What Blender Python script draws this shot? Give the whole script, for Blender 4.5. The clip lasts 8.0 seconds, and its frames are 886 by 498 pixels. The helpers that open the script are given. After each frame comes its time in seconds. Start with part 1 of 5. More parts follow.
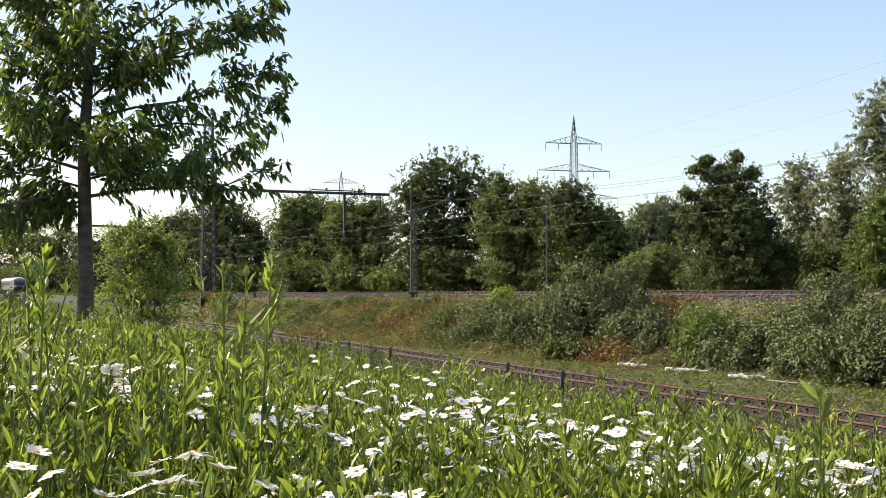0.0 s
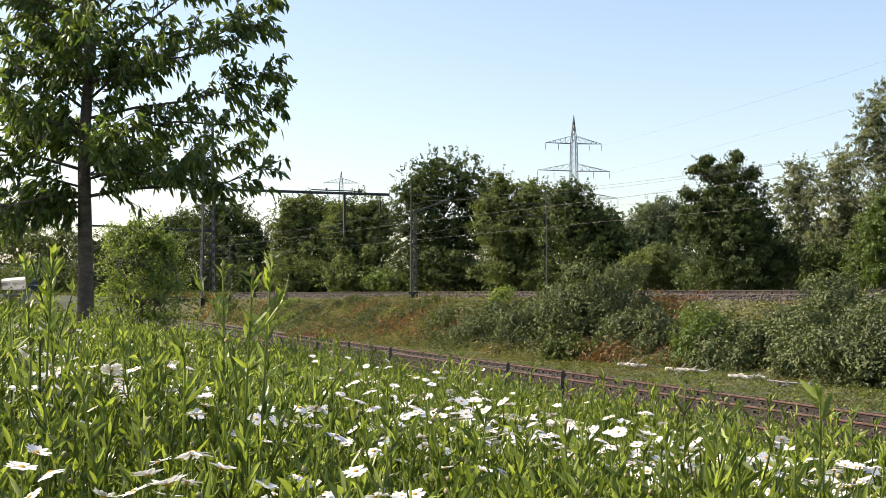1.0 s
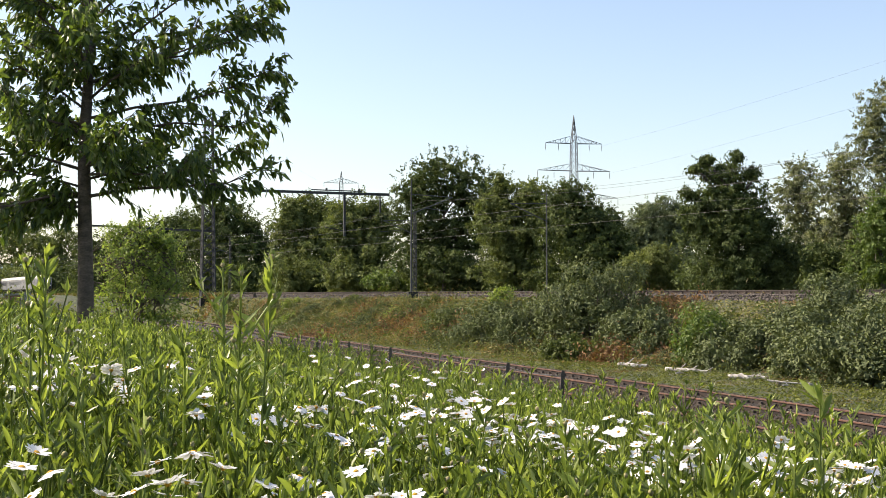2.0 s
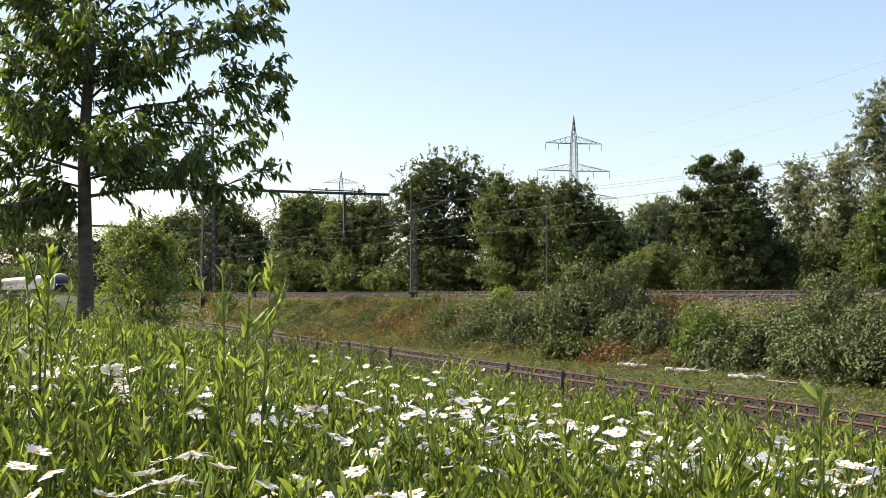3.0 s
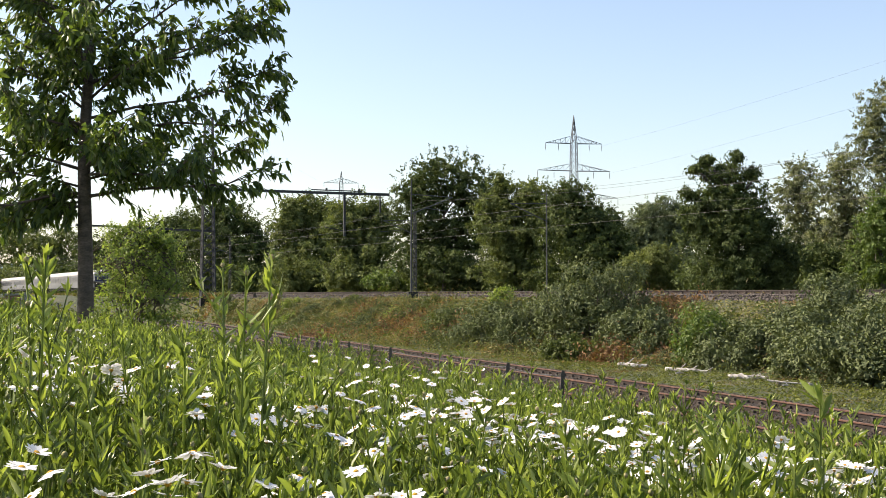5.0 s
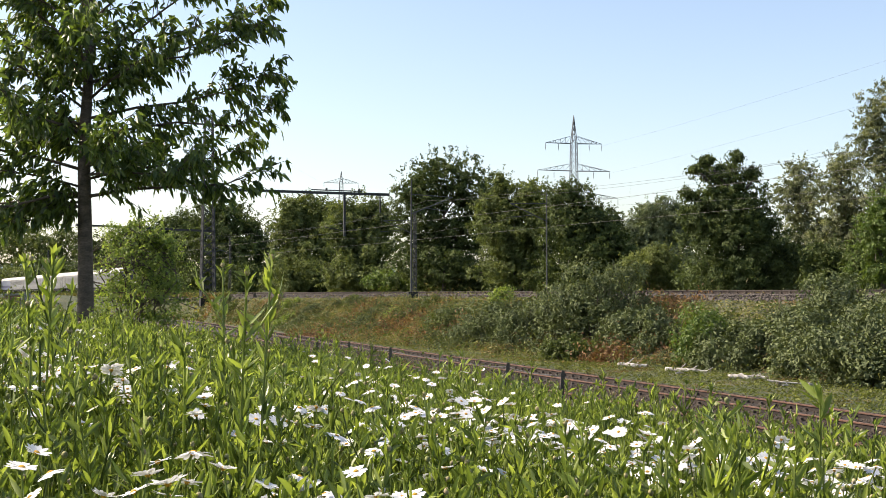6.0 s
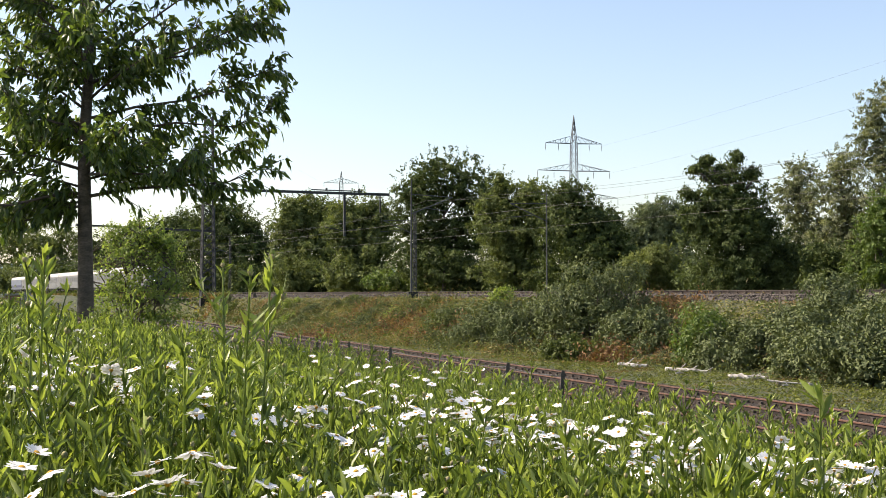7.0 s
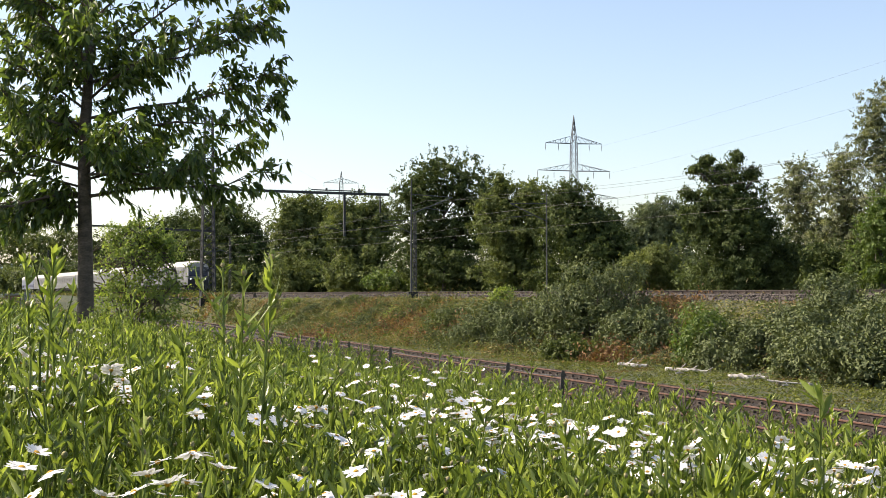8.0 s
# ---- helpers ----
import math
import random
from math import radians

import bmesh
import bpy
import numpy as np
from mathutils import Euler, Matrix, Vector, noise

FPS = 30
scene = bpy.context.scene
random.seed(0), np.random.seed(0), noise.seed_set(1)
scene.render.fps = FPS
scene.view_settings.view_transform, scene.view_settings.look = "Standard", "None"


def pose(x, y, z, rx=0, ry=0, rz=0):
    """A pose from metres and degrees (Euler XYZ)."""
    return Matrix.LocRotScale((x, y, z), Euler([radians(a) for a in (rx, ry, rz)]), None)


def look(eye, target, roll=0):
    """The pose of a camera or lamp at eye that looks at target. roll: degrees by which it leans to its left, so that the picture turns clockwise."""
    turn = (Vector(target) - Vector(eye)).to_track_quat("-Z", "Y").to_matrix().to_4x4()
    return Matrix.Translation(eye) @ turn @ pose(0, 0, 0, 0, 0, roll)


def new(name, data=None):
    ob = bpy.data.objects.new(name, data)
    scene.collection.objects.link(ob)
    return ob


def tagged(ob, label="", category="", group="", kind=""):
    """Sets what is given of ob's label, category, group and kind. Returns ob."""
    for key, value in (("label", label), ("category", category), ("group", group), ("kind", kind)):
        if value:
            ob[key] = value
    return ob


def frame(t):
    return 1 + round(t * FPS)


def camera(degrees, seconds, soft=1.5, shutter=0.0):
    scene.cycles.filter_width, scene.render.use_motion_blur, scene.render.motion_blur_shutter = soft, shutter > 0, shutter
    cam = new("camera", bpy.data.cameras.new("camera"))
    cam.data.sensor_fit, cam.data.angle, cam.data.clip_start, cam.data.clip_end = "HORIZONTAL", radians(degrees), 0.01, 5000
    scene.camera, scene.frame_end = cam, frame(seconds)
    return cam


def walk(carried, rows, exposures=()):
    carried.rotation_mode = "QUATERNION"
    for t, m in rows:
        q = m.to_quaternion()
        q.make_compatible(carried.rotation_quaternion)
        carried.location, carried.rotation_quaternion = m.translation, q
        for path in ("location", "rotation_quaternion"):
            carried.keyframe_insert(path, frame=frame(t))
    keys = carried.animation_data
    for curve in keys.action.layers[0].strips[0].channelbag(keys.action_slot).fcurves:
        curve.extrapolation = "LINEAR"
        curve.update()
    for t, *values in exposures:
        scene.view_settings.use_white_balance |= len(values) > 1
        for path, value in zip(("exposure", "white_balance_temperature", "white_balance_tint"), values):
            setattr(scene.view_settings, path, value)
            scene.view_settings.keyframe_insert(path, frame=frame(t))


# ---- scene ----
EYE = 2.73
PITCH = 2.13
cam = camera(40.0, 8.0, soft=0.5)
walk(cam, [(0.0, pose(0, 0, EYE, 90 + PITCH, 0, 0)), (8.0, pose(0, 0, EYE, 90 + PITCH, 0, 0))],
     exposures=((0.0, 0.89, 6900, 15), (8.0, 0.89, 6900, 15)))

# ---- light ----
SUN_AZ, SUN_EL = -78.0, 42.0          # degrees clockwise from +y, above the horizon
world = bpy.data.worlds.new("sky")
scene.world = world
world.use_nodes = True
sky = world.node_tree.nodes.new("ShaderNodeTexSky")
sky.sky_type = 'NISHITA'
sky.sun_disc = False
sky.sun_elevation = radians(SUN_EL)
sky.sun_rotation = radians(SUN_AZ)
sky.air_density, sky.dust_density, sky.ozone_density = 1.0, 1.4, 1.0
bg = world.node_tree.nodes["Background"]
bg.inputs["Strength"].default_value = 0.125
world.node_tree.links.new(sky.outputs[0], bg.inputs[0])
sun_dir = Vector((math.sin(radians(SUN_AZ)) * math.cos(radians(SUN_EL)),
                  math.cos(radians(SUN_AZ)) * math.cos(radians(SUN_EL)), math.sin(radians(SUN_EL))))
sun_data = bpy.data.lights.new("sun", 'SUN')
sun_data.energy, sun_data.angle, sun_data.color = 4.9, radians(0.5), (1.0, 0.92, 0.78)
sun = new("sun", sun_data)
sun.matrix_basis = look(sun_dir * 50, (0, 0, 0))

# ---- materials ----


def material(name, rough=0.8, metal=0.0):
    m = bpy.data.materials.new(name)
    m.use_nodes = True
    nt = m.node_tree
    p = nt.nodes["Principled BSDF"]
    p.inputs["Roughness"].default_value = rough
    p.inputs["Metallic"].default_value = metal
    return m, nt, p


def ramp_node(nt, fac, stops):
    r = nt.nodes.new("ShaderNodeValToRGB")
    els = r.color_ramp.elements
    while len(els) < len(stops):
        els.new(0.5)
    for e, (pos, col) in zip(els, stops):
        e.position, e.color = pos, (*col, 1)
    nt.links.new(fac, r.inputs[0])
    return r.outputs[0]


def noise_node(nt, scale, detail=4.0, coord="Object", stretch=(1, 1, 1)):
    tc = nt.nodes.new("ShaderNodeTexCoord")
    mp = nt.nodes.new("ShaderNodeMapping")
    mp.inputs["Scale"].default_value = stretch
    n = nt.nodes.new("ShaderNodeTexNoise")
    n.inputs["Scale"].default_value, n.inputs["Detail"].default_value = scale, detail
    nt.links.new(tc.outputs[coord], mp.inputs[0])
    nt.links.new(mp.outputs[0], n.inputs["Vector"])
    return n.outputs["Fac"]


def mix_col(nt, fac, a, b, mode='MIX'):
    m = nt.nodes.new("ShaderNodeMix")
    m.data_type, m.blend_type = 'RGBA', mode
    for sock, v in ((m.inputs[0], fac), (m.inputs[6], a), (m.inputs[7], b)):
        if isinstance(v, (int, float)):
            sock.default_value = v
        elif isinstance(v, tuple):
            sock.default_value = (*v, 1)
        else:
            nt.links.new(v, sock)
    return m.outputs[2]


def bump(nt, p, height, strength, dist=0.02):
    b = nt.nodes.new("ShaderNodeBump")
    b.inputs["Strength"].default_value, b.inputs["Distance"].default_value = strength, dist
    nt.links.new(height, b.inputs["Height"])
    nt.links.new(b.outputs[0], p.inputs["Normal"])


def surface(name, stops, scale, rough=0.8, metal=0.0, fine=60.0, relief=0.4, dist=0.02, dirt=None, stretch=(1, 1, 1)):
    """Two scales of noise: broad colour changes and a fine grain with relief."""
    m, nt, p = material(name, rough, metal)
    broad = ramp_node(nt, noise_node(nt, scale, 5, stretch=stretch), stops)
    grain = noise_node(nt, fine, 3, stretch=stretch)
    g = ramp_node(nt, grain, [(0.3, (0.55, 0.55, 0.55)), (0.7, (1.25, 1.25, 1.25))])
    col = mix_col(nt, 0.8, broad, g, 'MULTIPLY')
    if dirt:
        f = ramp_node(nt, noise_node(nt, dirt[1], 6), [(dirt[2], (0, 0, 0)), (dirt[2] + 0.15, (1, 1, 1))])
        col = mix_col(nt, f, col, dirt[0])
    nt.links.new(col, p.inputs["Base Color"])
    if relief:
        bump(nt, p, grain, relief, dist)
    return m


def leafy(name, dark, light, trans=0.35, rough=0.5, patch=None, spec=0.3, glow=(1.5, 1.55, 0.75), tufty=0.0):
    """Leaves: each one its own shade, sprays (tufty per metre) lighter or darker, a little light passing through."""
    m, nt, p = material(name, rough)
    p.inputs["Specular IOR Level"].default_value = spec
    geo = nt.nodes.new("ShaderNodeNewGeometry")
    col = ramp_node(nt, geo.outputs["Random Per Island"], [(0.0, dark), (0.6, tuple((a + b) / 2 for a, b in zip(dark, light))), (1.0, light)])
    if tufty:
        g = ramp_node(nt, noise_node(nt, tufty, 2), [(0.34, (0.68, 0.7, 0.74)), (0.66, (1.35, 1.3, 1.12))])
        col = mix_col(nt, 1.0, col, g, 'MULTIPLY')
    if patch:
        f = ramp_node(nt, noise_node(nt, patch[1], 4), [(patch[2], (0, 0, 0)), (patch[2] + 0.1, (1, 1, 1))])
        col = mix_col(nt, f, col, patch[0])
    nt.links.new(col, p.inputs["Base Color"])
    tr = nt.nodes.new("ShaderNodeBsdfTranslucent")
    bright = mix_col(nt, 1.0, col, glow, 'MULTIPLY')
    nt.links.new(bright, tr.inputs[0])
    mx = nt.nodes.new("ShaderNodeMixShader")
    mx.inputs[0].default_value = trans
    nt.links.new(p.outputs[0], mx.inputs[1])
    nt.links.new(tr.outputs[0], mx.inputs[2])
    nt.links.new(mx.outputs[0], nt.nodes["Material Output"].inputs[0])
    return m


def plain(name, col, rough=0.6, metal=0.0):
    return surface(name, [(0.3, tuple(c * 0.85 for c in col)), (0.7, tuple(c * 1.1 for c in col))], 3.0, rough, metal, 80, 0.1, 0.004)


M = {}
M["soil"] = surface("soil", [(0.3, (0.03, 0.042, 0.014)), (0.5, (0.055, 0.065, 0.022)), (0.7, (0.085, 0.075, 0.036))], 0.25, 0.95, 0, 9, 0.8, 0.08)
M["ballast"] = surface("ballast", [(0.35, (0.045, 0.038, 0.033)), (0.65, (0.09, 0.075, 0.065))], 0.8, 0.95, 0, 14, 1.0, 0.06)
M["old_ballast"] = surface("old_ballast", [(0.35, (0.018, 0.0135, 0.0095)), (0.65, (0.040, 0.030, 0.021))], 0.6, 0.95, 0, 14, 1.0, 0.06)
M["stone"] = surface("stone", [(0.3, (0.042, 0.036, 0.031)), (0.7, (0.12, 0.10, 0.085))], 6.0, 0.95, 0, 40, 0.4)
M["old_stone"] = surface("old_stone", [(0.3, (0.021, 0.0155, 0.0105)), (0.7, (0.072, 0.052, 0.036))], 9.0, 0.95, 0, 40, 0.4)
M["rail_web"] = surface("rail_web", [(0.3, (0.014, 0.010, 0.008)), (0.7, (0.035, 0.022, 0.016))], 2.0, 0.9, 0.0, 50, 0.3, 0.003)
M["rust"] = surface("rust", [(0.3, (0.07, 0.034, 0.020)), (0.7, (0.15, 0.074, 0.045))], 2.0, 0.7, 0.0, 50, 0.3, 0.003)
M["main_rail"] = surface("main_rail", [(0.3, (0.03, 0.022, 0.017)), (0.7, (0.055, 0.04, 0.03))], 2.0, 0.7, 0.0, 50, 0.3, 0.003)
M["sleeper"] = surface("sleeper", [(0.3, (0.03, 0.024, 0.018)), (0.7, (0.085, 0.065, 0.05))], 1.5, 0.9, 0, 30, 0.5, 0.01, stretch=(1, 6, 6))
M["bark"] = surface("bark", [(0.3, (0.055, 0.042, 0.030)), (0.7, (0.13, 0.10, 0.074))], 7, 0.9, 0, 40, 0.6, 0.01, stretch=(1, 1, 2.5))
M["far_bark"] = surface("far_bark", [(0.3, (0.05, 0.04, 0.03)), (0.7, (0.11, 0.09, 0.07))], 2, 0.9, 0, 20, 0.6, 0.02)
M["steel"] = surface("steel", [(0.3, (0.026, 0.029, 0.029)), (0.7, (0.05, 0.054, 0.054))], 1.5, 0.7, 0.0, 40, 0.1, 0.003, dirt=((0.06, 0.04, 0.025), 2.0, 0.62))
M["galvanised"] = surface("galvanised", [(0.3, (0.05, 0.053, 0.051)), (0.7, (0.09, 0.093, 0.09))], 1.0, 0.8, 0.0, 30, 0.1, 0.003)
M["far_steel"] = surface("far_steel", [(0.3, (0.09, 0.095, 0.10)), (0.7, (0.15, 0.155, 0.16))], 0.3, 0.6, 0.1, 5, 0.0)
M["wire"] = plain("wire", (0.07, 0.07, 0.07), 0.6, 0.1)
M["copper"] = plain("copper", (0.11, 0.105, 0.095), 0.6, 0.2)
M["concrete"] = surface("concrete", [(0.3, (0.20, 0.19, 0.17)), (0.7, (0.34, 0.32, 0.29))], 2.0, 0.9, 0, 40, 0.4, 0.006)
M["post"] = surface("post", [(0.3, (0.045, 0.04, 0.034)), (0.7, (0.11, 0.097, 0.08))], 4.0, 0.9, 0, 50, 0.5, 0.006)
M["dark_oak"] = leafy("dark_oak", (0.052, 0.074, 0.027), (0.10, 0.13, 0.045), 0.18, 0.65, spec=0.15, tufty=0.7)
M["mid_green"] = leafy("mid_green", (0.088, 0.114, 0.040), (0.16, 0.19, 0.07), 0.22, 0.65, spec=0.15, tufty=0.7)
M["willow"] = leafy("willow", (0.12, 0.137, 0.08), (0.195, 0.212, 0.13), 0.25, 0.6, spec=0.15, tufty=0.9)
# distance haze over the far wood is put into its pale leaf colour
M["wood_painted_haze"] = leafy("wood_painted_haze", (0.10, 0.128, 0.075), (0.15, 0.178, 0.105), 0.2, 0.7, spec=0.1, tufty=0.4)
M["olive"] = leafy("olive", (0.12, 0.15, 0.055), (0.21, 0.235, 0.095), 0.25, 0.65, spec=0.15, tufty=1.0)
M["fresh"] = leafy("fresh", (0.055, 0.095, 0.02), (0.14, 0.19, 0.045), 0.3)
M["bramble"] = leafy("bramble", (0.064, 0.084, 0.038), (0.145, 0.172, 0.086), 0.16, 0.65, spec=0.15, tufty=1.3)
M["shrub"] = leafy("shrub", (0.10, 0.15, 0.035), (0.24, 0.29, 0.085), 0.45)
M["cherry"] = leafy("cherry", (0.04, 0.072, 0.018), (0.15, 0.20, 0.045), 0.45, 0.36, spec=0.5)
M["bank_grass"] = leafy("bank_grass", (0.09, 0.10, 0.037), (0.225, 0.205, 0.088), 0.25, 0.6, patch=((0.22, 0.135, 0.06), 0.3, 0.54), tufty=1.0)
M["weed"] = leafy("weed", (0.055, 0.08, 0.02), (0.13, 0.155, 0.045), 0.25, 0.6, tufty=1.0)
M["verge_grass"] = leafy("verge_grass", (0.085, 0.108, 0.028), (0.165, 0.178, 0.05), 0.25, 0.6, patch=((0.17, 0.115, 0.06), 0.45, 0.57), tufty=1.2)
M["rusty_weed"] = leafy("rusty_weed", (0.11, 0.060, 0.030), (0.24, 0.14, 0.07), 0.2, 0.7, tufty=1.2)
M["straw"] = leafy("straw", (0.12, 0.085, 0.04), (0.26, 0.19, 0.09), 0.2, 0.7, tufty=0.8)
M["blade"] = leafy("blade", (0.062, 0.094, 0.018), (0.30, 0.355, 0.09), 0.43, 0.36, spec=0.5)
M["petal"] = leafy("petal", (0.74, 0.74, 0.72), (0.86, 0.86, 0.85), 0.25, 0.6, glow=(1, 1, 1))
M["disc"] = plain("disc", (0.55, 0.30, 0.03), 0.8)
M["bud"] = leafy("bud", (0.17, 0.19, 0.075), (0.48, 0.38, 0.25), 0.1, 0.7, tufty=120.0)
# blue-grey base colour stands in for the haze in front of the hills
M["hazed_hill"] = surface("hazed_hill", [(0.3, (0.10, 0.15, 0.16)), (0.7, (0.14, 0.19, 0.20))], 0.01, 1.0, 0, 0.05, 0.0)

# ---- mesh helpers ----


class Build:
    """Collects vertices and faces of one mesh."""

    def __init__(self):
        self.v, self.f = [], []

    def box(self, centre, size, m=None):
        k = len(self.v)
        m = m or Matrix.Identity(3)
        for sx, sy, sz in ((-1, -1, -1), (1, -1, -1), (1, 1, -1), (-1, 1, -1), (-1, -1, 1), (1, -1, 1), (1, 1, 1), (-1, 1, 1)):
            self.v.append(tuple(Vector(centre) + m @ Vector((sx * size[0] / 2, sy * size[1] / 2, sz * size[2] / 2))))
        for q in ((0, 3, 2, 1), (4, 5, 6, 7), (0, 1, 5, 4), (1, 2, 6, 5), (2, 3, 7, 6), (3, 0, 4, 7)):
            self.f.append(tuple(k + i for i in q))
        return self

    def bar(self, a, b, w, h=None):
        a, b = Vector(a), Vector(b)
        d = b - a
        rot = d.to_track_quat('X', 'Z').to_matrix()
        return self.box((a + b) / 2, (d.length, w, h or w), rot)

    def tube(self, pts, radii, n=6, cap=True):
        pts = [Vector(p) for p in pts]
        rings = []
        for i, p in enumerate(pts):
            d = (pts[min(i + 1, len(pts) - 1)] - pts[max(i - 1, 0)]).normalized()
            q = last.rotation_difference(d) @ q if i else d.to_track_quat('Z', 'Y')
            last = d
            r = radii[i] if hasattr(radii, '__len__') else radii
            ring = []
            for j in range(n):
                a = 2 * math.pi * j / n
                ring.append(len(self.v))
                self.v.append(tuple(p + q @ Vector((math.cos(a) * r, math.sin(a) * r, 0))))
            rings.append(ring)
        for a, b in zip(rings, rings[1:]):
            for j in range(n):
                self.f.append((a[j], a[(j + 1) % n], b[(j + 1) % n], b[j]))
        if cap:
            self.f.append(tuple(reversed(rings[0])))
            self.f.append(tuple(rings[-1]))
        return self

    def extrude(self, profile, path, closed=True):
        """A profile of (side, up) pairs swept along points with a horizontal side vector."""
        path = [Vector(p) for p in path]
        n = len(profile)
        rings = []
        for i, p in enumerate(path):
            d = (path[min(i + 1, len(path) - 1)] - path[max(i - 1, 0)])
            side = Vector((d.y, -d.x, 0)).normalized()
            ring = []
            for s, u in profile:
                ring.append(len(self.v))
                self.v.append(tuple(p + side * s + Vector((0, 0, u))))
            rings.append(ring)
        for a, b in zip(rings, rings[1:]):
            for j in range(n if closed else n - 1):
                self.f.append((a[j], a[(j + 1) % n], b[(j + 1) % n], b[j]))
        if closed:
            self.f.append(tuple(reversed(rings[0])))
            self.f.append(tuple(rings[-1]))
        return self

    def mesh(self, name, mat, smooth=False):
        me = bpy.data.meshes.new(name)
        me.from_pydata(self.v, [], self.f)
        me.materials.append(mat)
        if smooth:
            me.polygons.foreach_set("use_smooth", [True] * len(me.polygons))
        me.update()
        return me


def part(name, build, mat, parent=None, label="", smooth=False, m=None):
    ob = new(name, build.mesh(name, mat, smooth) if isinstance(build, Build) else build)
    if parent:
        ob.parent = parent
    if m:
        ob.matrix_basis = m
    if label:
        tagged(ob, label)
    return ob


def empty(name, m, label, category, group="", kind=""):
    ob = new(name)
    ob.empty_display_size = 0.2
    ob.matrix_basis = m
    return tagged(ob, label, category, group, kind)


def bulk(name, verts, tris, mat):
    """A mesh from arrays: verts (n, 3), tris (k, 3)."""
    me = bpy.data.meshes.new(name)
    n, k = len(verts), len(tris)
    me.vertices.add(n)
    me.vertices.foreach_set("co", np.asarray(verts, dtype=np.float32).ravel())
    me.loops.add(k * 3)
    me.loops.foreach_set("vertex_index", np.asarray(tris, dtype=np.int32).ravel())
    me.polygons.add(k)
    me.polygons.foreach_set("loop_start", np.arange(0, k * 3, 3, dtype=np.int32))
    me.polygons.foreach_set("loop_total", np.full(k, 3, dtype=np.int32))
    me.materials.append(mat)
    me.update(calc_edges=True)
    return me


def unit(a):
    return a / np.maximum(np.linalg.norm(a, axis=-1, keepdims=True), 1e-9)


def leaves(rng, pos, axis, length, width, fold=0.25, droop=0.15, fine=False, facing=None):
    """Folded pointed leaves at pos, along axis. Returns verts, tris."""
    n = len(pos)
    axis = unit(axis)
    side = unit(np.cross(axis, rng.normal(size=(n, 3)) if facing is None else facing + rng.normal(size=(n, 3)) * 0.45))
    up = np.cross(side, axis)
    L = (length * rng.uniform(0.7, 1.25, n))[:, None]
    W = (width * rng.uniform(0.7, 1.25, n))[:, None]
    down = np.array((0, 0, -1.0))
    if not fine:
        v = np.stack([pos, pos + axis * L * 0.45 + side * W / 2 + up * W * fold,
                      pos + axis * L + down * L * droop, pos + axis * L * 0.45 - side * W / 2 + up * W * fold], 1)
        t = np.array([[0, 1, 2], [0, 2, 3]])
    else:
        a = pos + axis * L * 0.3
        b = pos + axis * L * 0.65 + down * L * droop * 0.4
        v = np.stack([pos, a + side * W * 0.5 + up * W * fold, b + side * W * 0.4 + up * W * fold,
                      pos + axis * L + down * L * droop, b - side * W * 0.4 + up * W * fold, a - side * W * 0.5 + up * W * fold, a, b], 1)
        t = np.array([[0, 1, 6], [6, 1, 2], [6, 2, 7], [7, 2, 3], [0, 6, 5], [6, 7, 4], [6, 4, 5], [7, 3, 4]])
    k = v.shape[1]
    tris = (t[None] + (np.arange(n) * k)[:, None, None]).reshape(-1, 3)
    return v.reshape(-1, 3), tris


# ---- lie of the land ----
C2, S2 = math.cos(radians(20.0)), math.sin(radians(20.0))
C1, S1 = math.cos(radians(26.5)), math.sin(radians(26.5))
UPPER = 2.44


def lower_at(u, s):
    """A point beside the lower tracks: u metres across from the camera, s along, towards the distance."""
    return Vector((u * C2 - s * S2, u * S2 + s * C2, 0))


def upper_at(w, s):
    return Vector((w * C1 - s * S1, w * S1 + s * C1, 0))


def sstep(a, b, x):
    t = np.clip((x - a) / (b - a), 0, 1)
    return t * t * (3 - 2 * t)


def land(x, y):
    x, y = np.asarray(x, dtype=float), np.asarray(y, dtype=float)
    u, w, p = x * C2 + y * S2, x * C1 + y * S1, x * 0.857 + y * 0.515
    near = EYE - 0.62 - 0.22 - 0.15 * np.clip(u, -8, 1.5) - 0.1 * np.clip(u - 1.5, 0, 1.7) - 0.26 * np.clip(u - 3.2, 0, 20)
    low = np.maximum(near, -0.2)
    low = np.where(u > 9, np.minimum(low, -0.2), low)
    foot = np.clip(np.minimum(u - 20.4, p - 32.2), 0, None)
    top = np.clip(36.6 - w, 0, None)
    s = np.where(w > 36.6, 1.0, foot / np.maximum(foot + top, 0.01))
    s = s * s * (3 - 2 * s) * 0.5 + s * 0.5
    z = low + (UPPER + 0.2) * s * (low < 0.5)
    hump = np.sin(1.9 * x + 0.7 * y) * np.sin(1.3 * y - 0.9 * x) * 0.13 + np.sin(3.1 * x - 1.7 * y) * np.sin(2.3 * y + 1.1 * x + 2) * 0.09
    hump = hump + np.sin(5.3 * x + 2.1 * y) * np.sin(4.7 * y - 2.9 * x + 1) * 0.07 + np.sin(0.45 * x - 0.3 * y) * np.sin(0.5 * y + 0.2 * x) * 0.12
    z = z + hump * sstep(0.08, 0.3, s) * (1 - sstep(0.85, 0.97, s)) * (low < 0.5)
    z = np.where(w > 36.6, UPPER, z)
    z = z - sstep(60, 110, w) * 2.0
    return z


